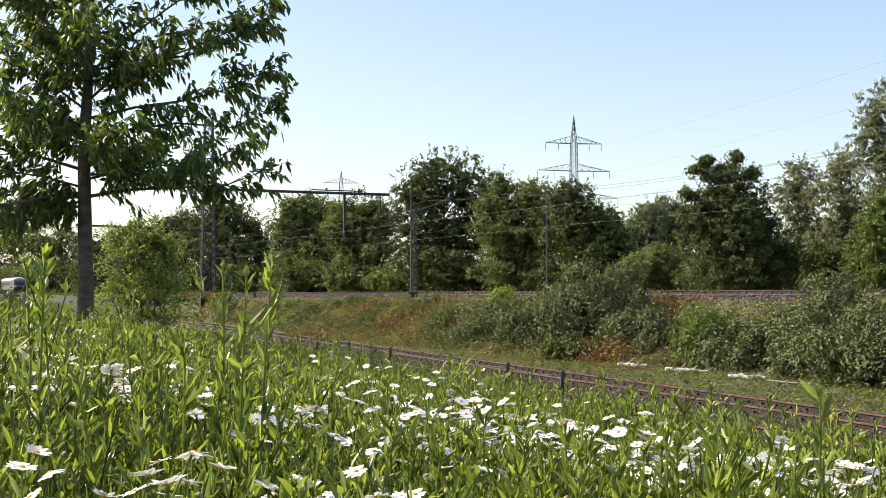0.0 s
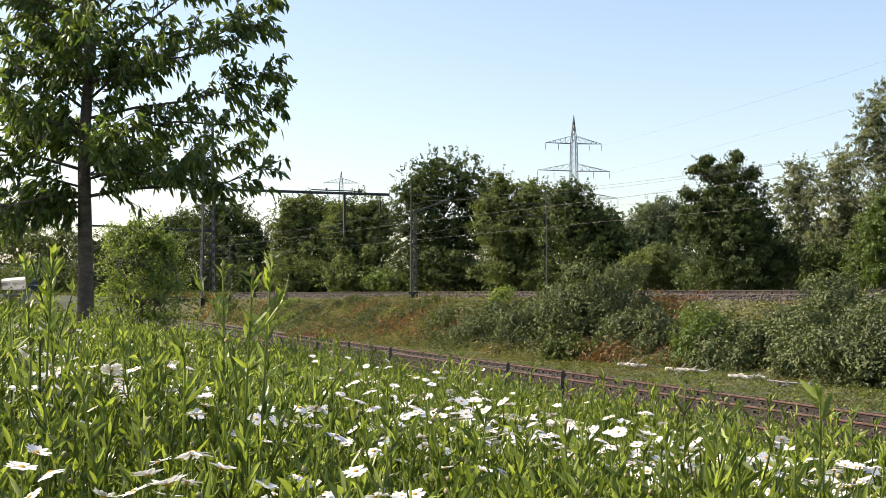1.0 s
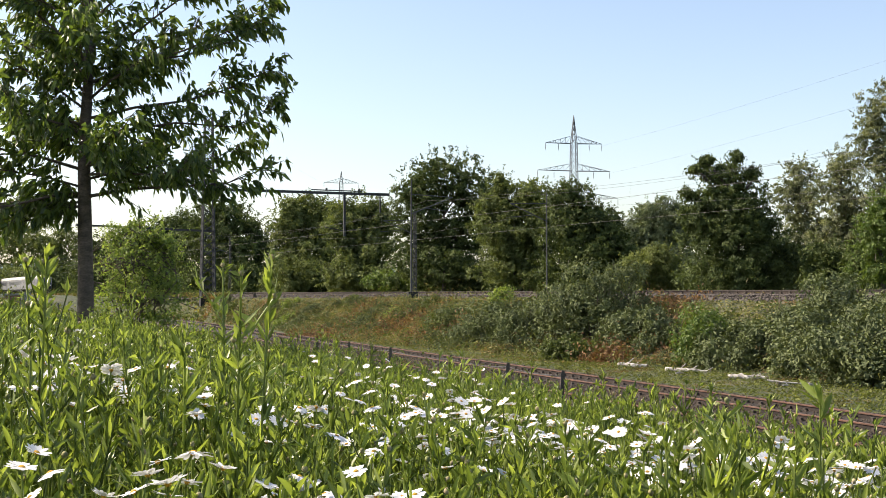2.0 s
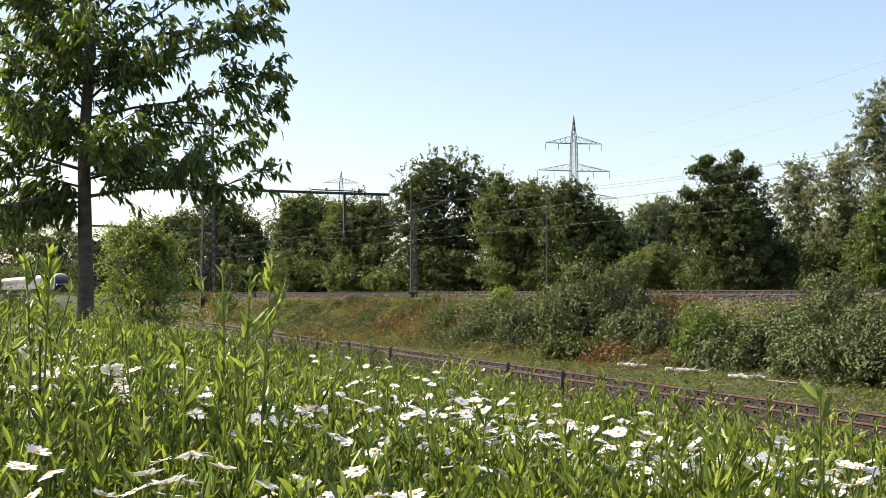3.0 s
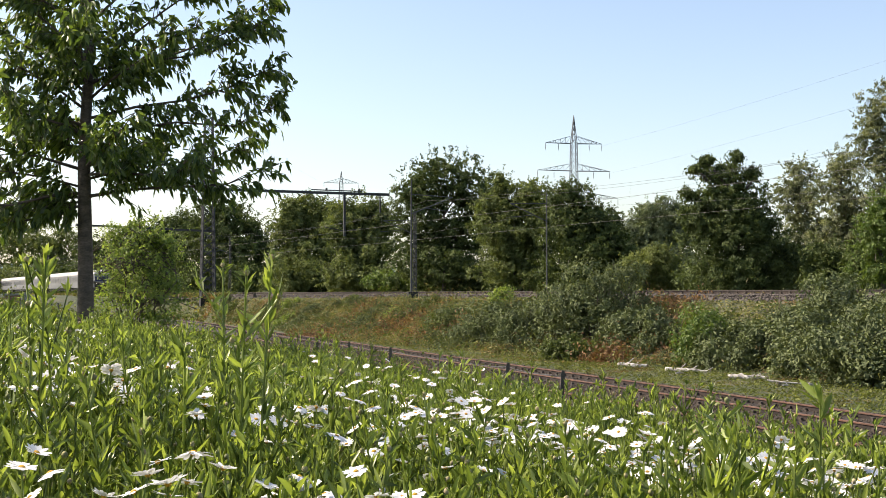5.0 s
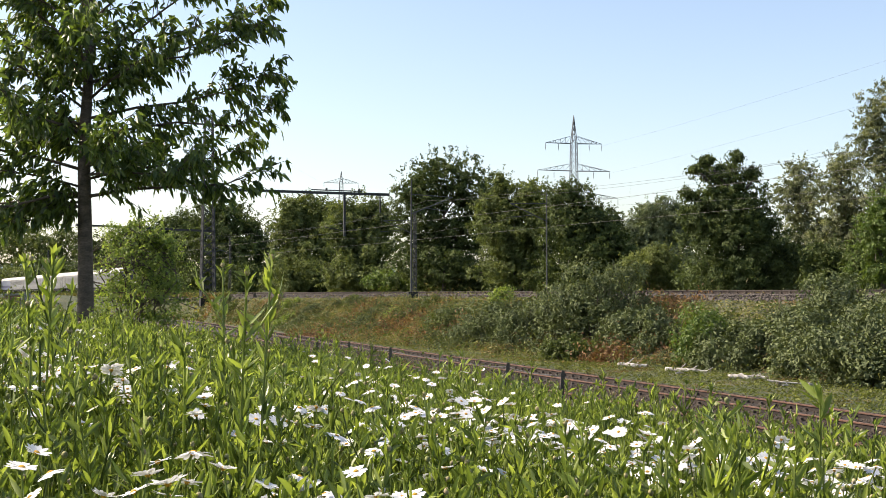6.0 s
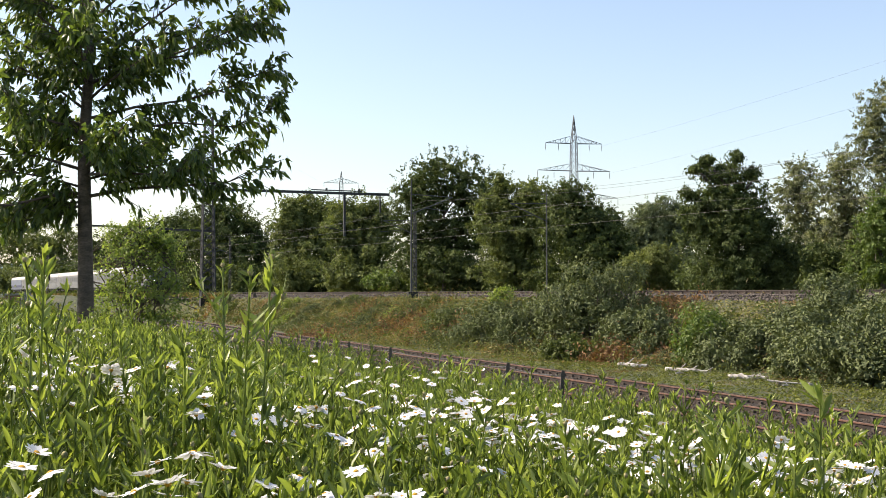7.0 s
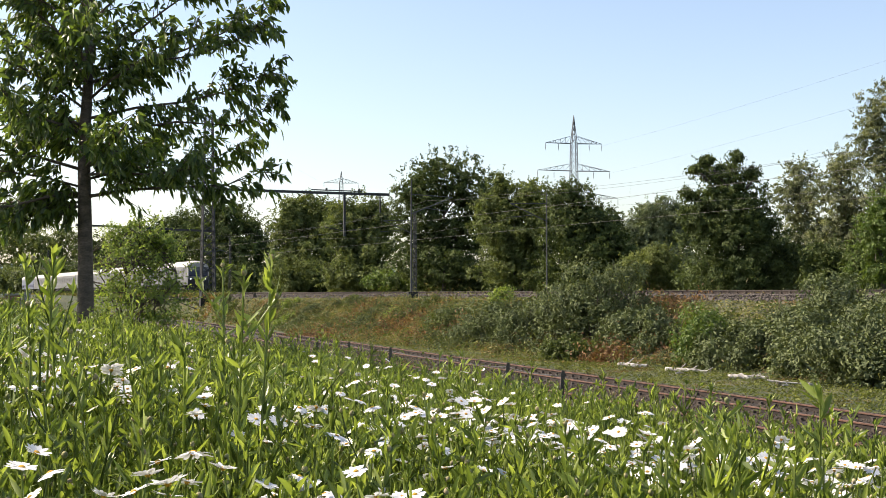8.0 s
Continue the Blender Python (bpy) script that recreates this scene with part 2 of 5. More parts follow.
def ground():
    xs = np.concatenate([-np.geomspace(2500, 62, 16), np.arange(-60, 60.1, 1.0), np.geomspace(62, 2500, 16)])
    ys = np.concatenate([-np.geomspace(2500, 12, 12), np.arange(-10, 20, 0.5), np.arange(20, 160, 1.0), np.geomspace(162, 3500, 24)])
    gx, gy = np.meshgrid(xs, ys)
    z = land(gx, gy)
    bumps = np.array([noise.noise((a * 0.6, b * 0.6, 0)) for a, b in zip(gx.ravel(), gy.ravel())]).reshape(z.shape)
    z = z + bumps * 0.06
    v = np.stack([gx, gy, z], -1).reshape(-1, 3)
    ny, nx = z.shape
    i = (np.arange(ny - 1)[:, None] * nx + np.arange(nx - 1)[None]).ravel()
    t = np.concatenate([np.stack([i, i + 1, i + nx + 1], 1), np.stack([i, i + nx + 1, i + nx], 1)])
    ob = new("ground", bulk("ground", v, t, M["soil"]))
    tagged(ob, "grassy uneven ground sloping down to the tracks and up an embankment", "ground", kind="structure")


RAIL_HEAD = [(0.012, -0.045), (0.036, -0.034), (0.036, -0.006), (0.026, 0.0), (-0.026, 0.0), (-0.036, -0.006), (-0.036, -0.034), (-0.012, -0.045)]
RAIL_WEB = [(-0.07, -0.17), (0.07, -0.17), (0.07, -0.158), (0.011, -0.135), (0.011, -0.046), (-0.011, -0.046), (-0.011, -0.135), (-0.07, -0.158)]


def track(name, at, centre, z, s0, s1, label, sleeper_from, sleeper_to):
    """One railway track: two rails, sleepers with chairs; at(offset, s) gives its line."""
    t = empty(name, Matrix.Identity(4), label, "railway track", "railway tracks")
    for side in (-0.7525, 0.7525):
        path = [at(centre + side, s0 + (s1 - s0) * i / 60) + Vector((0, 0, z)) for i in range(61)]
        rail = part("rail", Build().extrude(RAIL_HEAD, path), M["rust"] if z < 1 else M["main_rail"], t, "rusty brown steel rail" if z < 1 else "dark steel rail")
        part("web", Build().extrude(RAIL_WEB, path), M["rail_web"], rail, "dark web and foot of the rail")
    way = (at(0, 1) - at(0, 0)).normalized()
    ang = math.degrees(math.atan2(way.y, way.x)) - 90
    b = Build()
    b.box((0, 0, 0), (2.5, 0.25, 0.14))
    for s in (-0.7525, 0.7525):
        b.box((s, 0, 0.08), (0.38, 0.19, 0.03))
        for q in (-0.1, 0.1):
            b.box((s + q, 0, 0.14), (0.075, 0.1, 0.1))
    sm = b.mesh("sleeper", M["sleeper"])
    rest = Build()
    s, k = s0, 0
    while s < s1:
        p = at(centre, s) + Vector((0, 0, z - 0.265))
        if sleeper_from < s < sleeper_to and k < 290:
            k += 1
            part("sleeper", sm, None, t, m=Matrix.Translation(p) @ pose(0, 0, 0, 0, 0, ang + random.uniform(-1, 1)))
        else:
            rest.box(p, (2.5, 0.25, 0.14), Matrix.Rotation(radians(ang), 3, 'Z'))
        s += 0.62
    tagged(part("far_sleepers", rest, M["sleeper"], t), kind="stuff")
    return t


def stones(rng, name, n, at, u0, u1, s0, s1, zf, size, mat, label):
    """Loose ballast stones, small irregular lumps."""
    u, s = rng.uniform(u0, u1, n), s0 + (s1 - s0) * rng.uniform(0, 1, n) ** 1.8
    e1, e2 = at(1, 0), at(0, 1)
    x = u * e1.x + s * e2.x
    y = u * e1.y + s * e2.y
    pos = np.stack([x, y, zf(u, s)], 1)
    octa = np.array([(1, 0, 0), (-1, 0, 0), (0, 1, 0), (0, -1, 0), (0, 0, 1), (0, 0, -1)], dtype=float)
    v = pos[:, None] + octa[None] * (size * rng.uniform(0.6, 1.4, (n, 6, 1))) * rng.uniform(0.7, 1.3, (n, 1, 3))
    v = v + rng.normal(size=(n, 6, 3)) * size * 0.38
    t = np.array([[0, 2, 4], [2, 1, 4], [1, 3, 4], [3, 0, 4], [2, 0, 5], [1, 2, 5], [3, 1, 5], [0, 3, 5]])
    tris = (t[None] + (np.arange(n) * 6)[:, None, None]).reshape(-1, 3)
    tagged(new(name, bulk(name, v.reshape(-1, 3), tris, mat)), label, "ballast", kind="stuff")


U_B, U_D = 18.05, 14.05     # centres of the two lower tracks
W_T, W_F = 40.6, 53.3       # centres of the two upper tracks
RAIL_UP = 2.93


def ballast_beds():
    path = [lower_at((U_B + U_D) / 2, -30 + i * 6) + Vector((0, 0, -0.1)) for i in range(60)]
    prof2 = [(-4.6, -0.3), (-3.4, -0.045), (3.4, -0.045), (4.6, -0.3)]
    ob = part("ballast_bed", Build().extrude(prof2, path), M["old_ballast"])
    tagged(ob, "old dark gravel bed under the two rusty lower tracks", "ballast bed", kind="structure")
    prof3 = [(-3.9, -0.6), (-3.0, -0.02), (3.0, -0.02), (3.9, -0.6)]
    for w in (W_T, W_F):
        path = [upper_at(w, -60 + i * 10) + Vector((0, 0, RAIL_UP - 0.17)) for i in range(80)]
        ob = part("ballast_bed", Build().extrude(prof3, path), M["ballast"])
        tagged(ob, "grey gravel bed of the main line on the embankment", "ballast bed", kind="structure")


# ---- trees ----


def crown_points(rng, lobes, clumps, per, spread, sub=16):
    """Leaf positions on many small billows that stand out of overlapping lobes (centre, radii)."""
    out, axes, face = [], [], []
    small = []
    for c, r in lobes:
        c, r = np.array(c), np.array(r)
        small.append((c, r * 0.72))
        for d in unit(rng.normal(size=(sub, 3)) + np.array((0, -0.3, 0.15))):
            small.append((c + d * r * rng.uniform(0.66, 1.0), r.mean() * rng.uniform(0.17, 0.42) * np.array((1.15, 1.15, 0.85))))
    area = np.array([(r[0] * r[1] + r[1] * r[2] + r[0] * r[2]) for _, r in small])
    counts = np.maximum((clumps * area / area.sum()).astype(int), 2)
    for (c, r), k in zip(small, counts):
        d = unit(rng.normal(size=(k, 3)) + np.array((0, -0.1, 0.3)))
        cp = c + d * r * rng.uniform(0.74, 1.16, (k, 1))
        sp = spread * rng.uniform(0.35, 0.8, (k, 1, 1))
        p = cp[:, None] + rng.normal(size=(k, per, 3)) * sp * np.array((1, 1, 0.6))
        f = np.repeat((unit(d + rng.normal(size=(k, 3)) * 0.45) + np.array((0, 0, 0.25)))[:, None], per, 1)
        t = rng.normal(size=(k, per, 3)) + np.array((0, 0, -0.4))
        t = t - f * (t * f).sum(2)[..., None] * 0.6
        out.append(p.reshape(-1, 3))
        axes.append(t.reshape(-1, 3))
        face.append(f.reshape(-1, 3))
    return np.concatenate(out), np.concatenate(axes), np.concatenate(face)


def shoots(rng, lobes, count, length, per=14):
    """Leafy twigs that stand out of the crown, mostly upwards."""
    w = np.array([r[0] * r[2] for _, r in lobes])
    k = rng.choice(len(lobes), count, p=w / w.sum())
    c, r = np.array([q[0] for q in lobes])[k], np.array([q[1] for q in lobes])[k]
    d = unit(rng.normal(size=(count, 3)) + np.array((0, -0.3, 0.5)))
    way = unit(d * 0.8 + np.array((0, 0, 0.55)) + rng.normal(size=(count, 3)) * 0.25)
    f = np.tile(np.linspace(0.0, 1.0, per), (count, 1))[..., None]
    p = (c + d * r * 1.0)[:, None] + way[:, None] * f * (length * rng.uniform(0.4, 1.3, (count, 1, 1)))
    a = way[:, None] * 0.6 + rng.normal(size=(count, per, 3)) * 0.6 + np.array((0, 0, -0.15))
    fc = np.repeat(d[:, None] + np.array((0, 0, 0.4)), per, 1)
    return (p + rng.normal(size=p.shape) * length * 0.05).reshape(-1, 3), a.reshape(-1, 3), fc.reshape(-1, 3)


def tree(seed, x, y, height, lobes, mat, label, leaf=0.26, clumps=400, per=24, spread=0.42, trunk=0.22, name="tree", category="tree", group="", bark="far_bark", stems=1, fill=1.5):
    """A broadleaf tree. lobes: (dx, dz, rx, rz) in the crown, heights in metres over the base."""
    rng = np.random.default_rng(seed)
    z0 = float(land(x, y)) - 0.1
    t = empty(name, pose(x, y, z0), label, category, group)
    lob = [((dx, rng.uniform(-0.35, 0.35) * rx, dz), (rx, rx * rng.uniform(0.8, 1.05), rz)) for dx, dz, rx, rz in lobes]
    b = Build()
    for q in range(stems):
        lean = 0 if stems == 1 else (q - (stems - 1) / 2) * 0.35
        th = height * 0.62
        pts = [(lean * i / 5 * 2 + rng.normal() * 0.04 * i, rng.normal() * 0.04 * i, th * i / 5) for i in range(6)]
        b.tube(pts, [trunk * (1.25 if i == 0 else 1 - i * 0.16) for i in range(6)], 8)
        for c, r in lob:
            h = min(max(c[2] - r[2] * 0.6, height * 0.12), th * 0.9)
            f = h / th
            a = Vector((lean * f * 2, 0, h))
            e = Vector(c) + Vector((rng.normal() * r[0] * 0.2, rng.normal() * r[1] * 0.2, r[2] * 0.4))
            mid = (a + e) / 2 + Vector((rng.normal() * 0.2, rng.normal() * 0.2, 0.1 * r[2]))
            b.tube([a, mid, e], [trunk * 0.45, trunk * 0.28, trunk * 0.08], 5)
            for j in range(5):
                e2 = Vector(c) + Vector(rng.normal(size=3) * np.array(r) * 0.5)
                b.tube([mid, (mid + e2) / 2 + Vector((0, 0, 0.1)), e2], [trunk * 0.2, trunk * 0.12, 0.015], 4, False)
    part("trunk", b, M[bark], t, smooth=True)
    p, a, fc = crown_points(rng, lob, int(clumps * 1.9), per, spread)
    sp, sa, sf = shoots(rng, lob, int(clumps * 0.45), spread * 2.6)
    p, a, fc = np.concatenate([p, sp]), np.concatenate([a, sa]), np.concatenate([fc, sf])
    keep = p[:, 2] > 0.15
    v, tr = leaves(rng, p[keep], a[keep], leaf * 1.3, leaf * 0.78, facing=fc[keep])
    # inner growth: bigger sprays that close the crown
    ip, ia, fi = crown_points(rng, [(c, (r[0] * 0.74, r[1] * 0.74, r[2] * 0.74)) for c, r in lob], int(clumps * fill), 8, spread * 0.9, 3)
    keep = ip[:, 2] > 0.2
    v2, tr2 = leaves(rng, ip[keep], ia[keep], leaf * 2.0, leaf * 1.5)
    part("crown", bulk("crown", np.concatenate([v, v2]), np.concatenate([tr, tr2 + len(v)]), mat), mat, t)
    return t


# ---- train ----


def loft(profs, ys):
    b = Build()
    n = len(profs[0])
    for p, y in zip(profs, ys):
        for s, u in p:
            b.v.append((s, y, u))
    for k in range(len(ys) - 1):
        for j in range(n):
            b.f.append((k * n + j, (k + 1) * n + j, (k + 1) * n + (j + 1) % n, k * n + (j + 1) % n))
    b.f.append(tuple(range(n)))
    b.f.append(tuple(reversed(range((len(ys) - 1) * n, len(ys) * n))))
    return b


def coach(train, y0, length, name, body_mat, front=False, loco=False):
    """One vehicle, from y0 back to y0 + length (the train's front is at y = 0)."""
    half = 1.41
    z0, zs, z1 = 0.95, 3.25, 4.02
    lower = [(-half, z0), (half, z0), (half + 0.02, 1.6), (half, zs), (-half, zs), (-half - 0.02, 1.6)]
    ys = [y0 + (0.35 if front else 0.15), y0 + 1.0, y0 + length - 0.15]
    if front:
        first = [(s * 0.93, u) for s, u in lower]
        body = part(name, loft([first, lower, lower], ys), body_mat, train, "silver grey coach body")
    else:
        body = part(name, loft([lower, lower, lower], ys), body_mat, train, "silver grey coach body" if not loco else "blue and white locomotive body")
    roof = [(-half, zs), (half, zs)]
    for i in range(1, 9):
        a = math.pi * i / 9
        roof.append((math.cos(a) * half * 0.995, zs + math.sin(a) ** 0.7 * (z1 - zs)))
    if front:
        f1 = [(s * 0.93, zs + (u - zs) * 0.72) for s, u in roof]
        part("roof", loft([f1, roof, roof], [y0 + 0.55, y0 + 1.8, y0 + length - 0.15]), M["train_roof"], body, "white curved coach roof", smooth=False)
    else:
        part("roof", loft([roof, roof], [y0 + 0.15, y0 + length - 0.15]), M["train_roof"], body, "white curved coach roof")
    # bellows, underframe, bogies
    part("underframe", Build().box((0, y0 + length / 2, 0.78), (2.3, length - 7.5, 0.42)), M["train_dark"], body)
    for yb in (y0 + 3.6, y0 + length - 3.6):
        b = Build().box((0, yb, 0.62), (2.3, 2.9, 0.3)).box((0, yb, 0.8), (2.0, 1.0, 0.3))
        part("bogie", b, M["train_dark"], body)
        for dy in (-1.25, 1.25):
            for sx in (-0.75, 0.75):
                part("wheel", Build().tube([(sx - 0.06, yb + dy, 0.46), (sx + 0.06, yb + dy, 0.46)], 0.46, 20), M["train_dark"], body)
    if not front:
        part("gangway", Build().box((0, y0, 2.1), (1.7, 0.36, 2.3)), M["train_dark"], body, "black rubber gangway")
    # windows and doors on both sides
    for sx in (-1, 1):
        x = sx * (half + 0.012)
        if not loco:
            n = 9
            for i in range(n):
                yc = y0 + 4.2 + (length - 8.4) * (i + 0.5) / n
                part("window", Build().box((x, yc, 2.42), (0.014, 1.45, 0.85)), M["train_glass"], body, "tinted coach window")
            for yc in (y0 + 2.6, y0 + length - 2.6):
                part("door", Build().box((x, yc, 2.0), (0.03, 1.25, 1.95)), M["train_door"], body, "grey coach door")
                for dy in (-0.3, 0.3):
                    part("door_pane", Build().box((x + sx * 0.01, yc + dy, 2.45), (0.018, 0.36, 0.75)), M["train_glass"], body)
        else:
            part("stripe", Build().box((x, y0 + length / 2, 1.7), (0.05, length - 1, 0.5)), M["train_blue"], body)
    if front:
        # cab face: broad windscreen, mask, lamps, coupling
        tilt = Matrix.Rotation(radians(-12), 3, 'X')
        part("windscreen", Build().box((0, y0 + 0.42, 2.72), (2.42, 0.16, 0.95), tilt), M["train_glass"], body, "broad dark cab windscreen")
        part("blind", Build().box((0, y0 + 0.36, 2.16), (2.42, 0.1, 0.22)), M["train_blue"], body, "blue band under the windscreen")
        for sx in (-1, 1):
            part("pillar", Build().box((sx * 1.27, y0 + 0.4, 2.7), (0.13, 0.22, 1.15), tilt), M["train_roof"], body)
            part("cab_window", Build().box((sx * 1.395, y0 + 1.5, 2.7), (0.05, 0.8, 0.75)), M["train_glass"], body)
            part("headlight", Build().tube([(sx * 0.95, y0 + 0.34, 1.72), (sx * 0.95, y0 + 0.27, 1.72)], 0.075, 16), M["headlight"], body, "lit white headlight")
            part("buffer", Build().tube([(sx * 0.88, y0 + 0.4, 1.05), (sx * 0.88, y0 - 0.15, 1.05), (sx * 0.88, y0 - 0.2, 1.05)], [0.09, 0.09, 0.22], 14), M["train_dark"], body)
        part("face_panel", Build().box((0, y0 + 0.34, 1.9), (2.5, 0.1, 0.28)), M["train_body"], body)
        part("apron", Build().box((0, y0 + 0.4, 1.2), (2.5, 0.16, 1.0)).box((0, y0 + 0.5, 0.55), (2.3, 0.2, 0.4)), M["train_dark"], body, "dark lower front panel")
    return body


def build_train():
    t = empty("train", Matrix.Identity(4), "silver and white passenger train with lit headlights on the embankment", "train")
    coach(t, 0.0, 26.4, "control_car", M["train_body"], front=True)
    for i in range(1, 5):
        coach(t, 26.4 * i, 26.4, "coach", M["train_body"])
    coach(t, 132.0, 18.9, "locomotive", M["loco_body"], loco=True)
    return t


M["train_body"] = surface("train_body", [(0.3, (0.115, 0.12, 0.125)), (0.7, (0.15, 0.155, 0.16))], 0.4, 0.5, 0.0, 30, 0.05, 0.002)
M["loco_body"] = plain("loco_body", (0.10, 0.12, 0.17), 0.45)
M["train_roof"] = surface("train_roof", [(0.3, (0.38, 0.365, 0.34)), (0.7, (0.46, 0.445, 0.42))], 0.5, 0.7, 0.0, 30, 0.05, 0.002)
M["train_door"] = plain("train_door", (0.10, 0.105, 0.11), 0.5)
M["train_dark"] = plain("train_dark", (0.03, 0.03, 0.03), 0.8)
M["train_blue"] = plain("train_blue", (0.022, 0.026, 0.085), 0.5)
M["train_glass"], nt_, p_ = material("train_glass", 0.3)
p_.inputs["Base Color"].default_value = (0.03, 0.033, 0.045, 1)
M["headlight"], nt_, p_ = material("headlight", 0.3)
p_.inputs["Base Color"].default_value = (0.9, 0.9, 0.85, 1)
p_.inputs["Emission Color"].default_value = (1, 0.97, 0.88, 1)
p_.inputs["Emission Strength"].default_value = 1.2

# ---- masts, poles, wires ----


def lattice(b, x0, half0, half1, z0, z1, n, leg, brace):
    """A square lattice tower round (0, 0)."""
    for sx in (-1, 1):
        for sy in (-1, 1):
            b.bar((sx * half0, sy * half0, z0), (sx * half1, sy * half1, z1), leg)
    for i in range(n):
        f0, f1 = i / n, (i + 1) / n
        h0, h1 = half0 + (half1 - half0) * f0, half0 + (half1 - half0) * f1
        za, zb = z0 + (z1 - z0) * f0, z0 + (z1 - z0) * f1
        for sx in (-1, 1):
            b.bar((sx * h0, -h0, za), (sx * h1, h1, zb), brace)
            b.bar((sx * h0, h0, za), (sx * h1, -h1, zb), brace)
            b.bar((-h0, sx * h0, za), (h1, sx * h1, zb), brace)
            b.bar((h0, sx * h0, za), (-h1, sx * h1, zb), brace)


def portal_mast():
    """Tall lattice mast with a long cross beam over the main line and a hanging post."""
    x, y = -25.9, 134.0
    z0 = float(land(x, y)) - 0.3
    m = empty("catenary_mast", pose(x, y, z0, 0, 0, 18), "tall dark steel lattice mast with a long beam over the tracks", "catenary mast")
    top = 22.4 - z0
    b = Build()
    lattice(b, 0, 0.74, 0.40, 0.0, top, 22, 0.14, 0.07)
    part("lattice_tower", b, M["steel"], m)
    part("foundation", Build().box((0, 0, -0.25), (1.7, 1.7, 0.9)), M["dark_base"], m, "dark concrete foundation")
    zb = EYE + 11.6 - z0
    beam = Build()
    beam.bar((-0.8, 0, zb), (20.7, 0, zb - 0.1), 0.26, 0.30)
    beam.bar((11.5, 0, zb + 0.25), (17.5, 0, zb + 0.2), 0.12, 0.12)
    beam_ob = part("cross_beam", beam, M["steel"], m, "long dark steel beam")
    hang = Build().bar((15.4, 0, zb), (15.4, 0, zb - 5.0), 0.24).bar((15.4, 0, zb - 4.4), (13.2, 0, zb - 4.0), 0.07).bar((15.4, 0, zb - 1.2), (17.0, 0, zb), 0.08).bar((15.4, 0, zb - 4.4), (17.6, 0, zb - 4.0), 0.07)
    part("hanging_post", hang, M["steel"], m)
    part("hanging_post", Build().bar((19.6, 0, zb), (19.6, 0, zb - 2.2), 0.14), M["steel"], m)
    for dx in (13.3, 17.1):
        ins = Build()
        ins.tube([(dx, 0, zb + 0.15), (dx, 0, zb + 0.4), (dx, 0, zb + 0.5)], [0.09, 0.14, 0.06], 8)
        part("insulator", ins, M["steel"], beam_ob)
    # lower arm that carries feeders on the other side
    part("side_arm", Build().bar((0.5, 0, EYE + 6.95 - z0), (-14.0, 0, EYE + 7.4 - z0), 0.16, 0.22), M["steel"], m, "thin dark side beam")


def pole(x, y, height, label, lattice_kind=False):
    """A catenary pole with its cantilever arms."""
    z0 = float(land(x, y)) - 0.1
    m = empty("catenary_pole", pose(x, y, z0, 0, 0, -26.5 + 53), label, "catenary pole", "catenary poles along the line")
    b = Build()
    if lattice_kind:
        lattice(b, 0, 0.15, 0.10, 0.3, height, 18, 0.04, 0.02)
    else:
        b.tube([(0, 0, 0.2), (0, 0, height)], [0.062, 0.045], 10)
    part("pole_shaft", b, M["galvanised"] if not lattice_kind else M["steel"], m)
    part("foundation", Build().box((0, 0, 0.2), (0.75, 0.75, 0.7)), M["dark_base"], m, "dark concrete base")
    return m, z0


def cantilever(m, zc, reach, z0):
    b = Build()
    a = zc - z0
    b.bar((0, 0, a + 1.5), (reach, 0, a + 1.4), 0.06)
    b.bar((0, 0, a + 0.1), (reach, 0, a + 1.4), 0.07)
    b.bar((reach * 0.35, 0, a + 0.55), (reach * 1.1, 0, a + 0.3), 0.05)
    part("cantilever", b, M["galvanised"], m, "slanting galvanised tube cantilever")


def wire(name, pts, r, label, sag=0.0, mat="wire", n=14):
    """A wire through the support points, sagging between them."""
    path = []
    for a, b in zip(pts, pts[1:]):
        a, b = Vector(a), Vector(b)
        for i in range(n):
            f = i / n
            path.append(a.lerp(b, f) - Vector((0, 0, sag * 4 * f * (1 - f))))
    path.append(Vector(pts[-1]))
    ob = part(name, Build().tube(path, r, 5), M[mat])
    return tagged(ob, label, "wire", "overhead wires")


def on_upper(w, s, z):
    p = upper_at(w, s)
    return (p.x, p.y, z)


def catenary():
    for w in (W_T, W_F):
        ss = [-40 + 62 * i for i in range(7)]
        wire("contact_wire", [on_upper(w, s, RAIL_UP + 5.45) for s in ss], 0.010, "thin copper contact wire over the main line", 0.05, "copper")
        wire("messenger_wire", [on_upper(w, s, RAIL_UP + 7.0) for s in ss], 0.006, "sagging messenger wire above the contact wire", 1.0, "wire")
        for s0 in ss[:-1]:
            for i in range(1, 7):
                f = i / 7
                z1 = RAIL_UP + 7.0 - 4 * f * (1 - f)
                ob = part("dropper", Build().tube([on_upper(w, s0 + 62 * f, RAIL_UP + 5.45), on_upper(w, s0 + 62 * f, z1)], 0.004, 4), M["wire"])
                tagged(ob, "short thin dropper wire between messenger and contact wire", "wire", "droppers")
    wire("feeder_wire", [on_upper(50, s, RAIL_UP + 8.4) for s in (-45, 25, 95, 170, 300)], 0.008, "grey feeder wire strung along the far poles", 0.8)
    # high-voltage spans of the transmission line
    for a, b in (((50.0, 381.9, 49.4), (77.7, 150.0, 39.2)), ((52.5, 382.4, 40.8), (77.7, 150.0, 33.9)), ((55.2, 383.0, 32.5), (77.7, 150.0, 28.6)),
                 ((-60.6, 618.2, 59.0), (-54.0, 200.0, 41.8))):
        wire("power_line", [a, b], 0.013, "thin high-voltage line hanging from the transmission tower", 0.8)


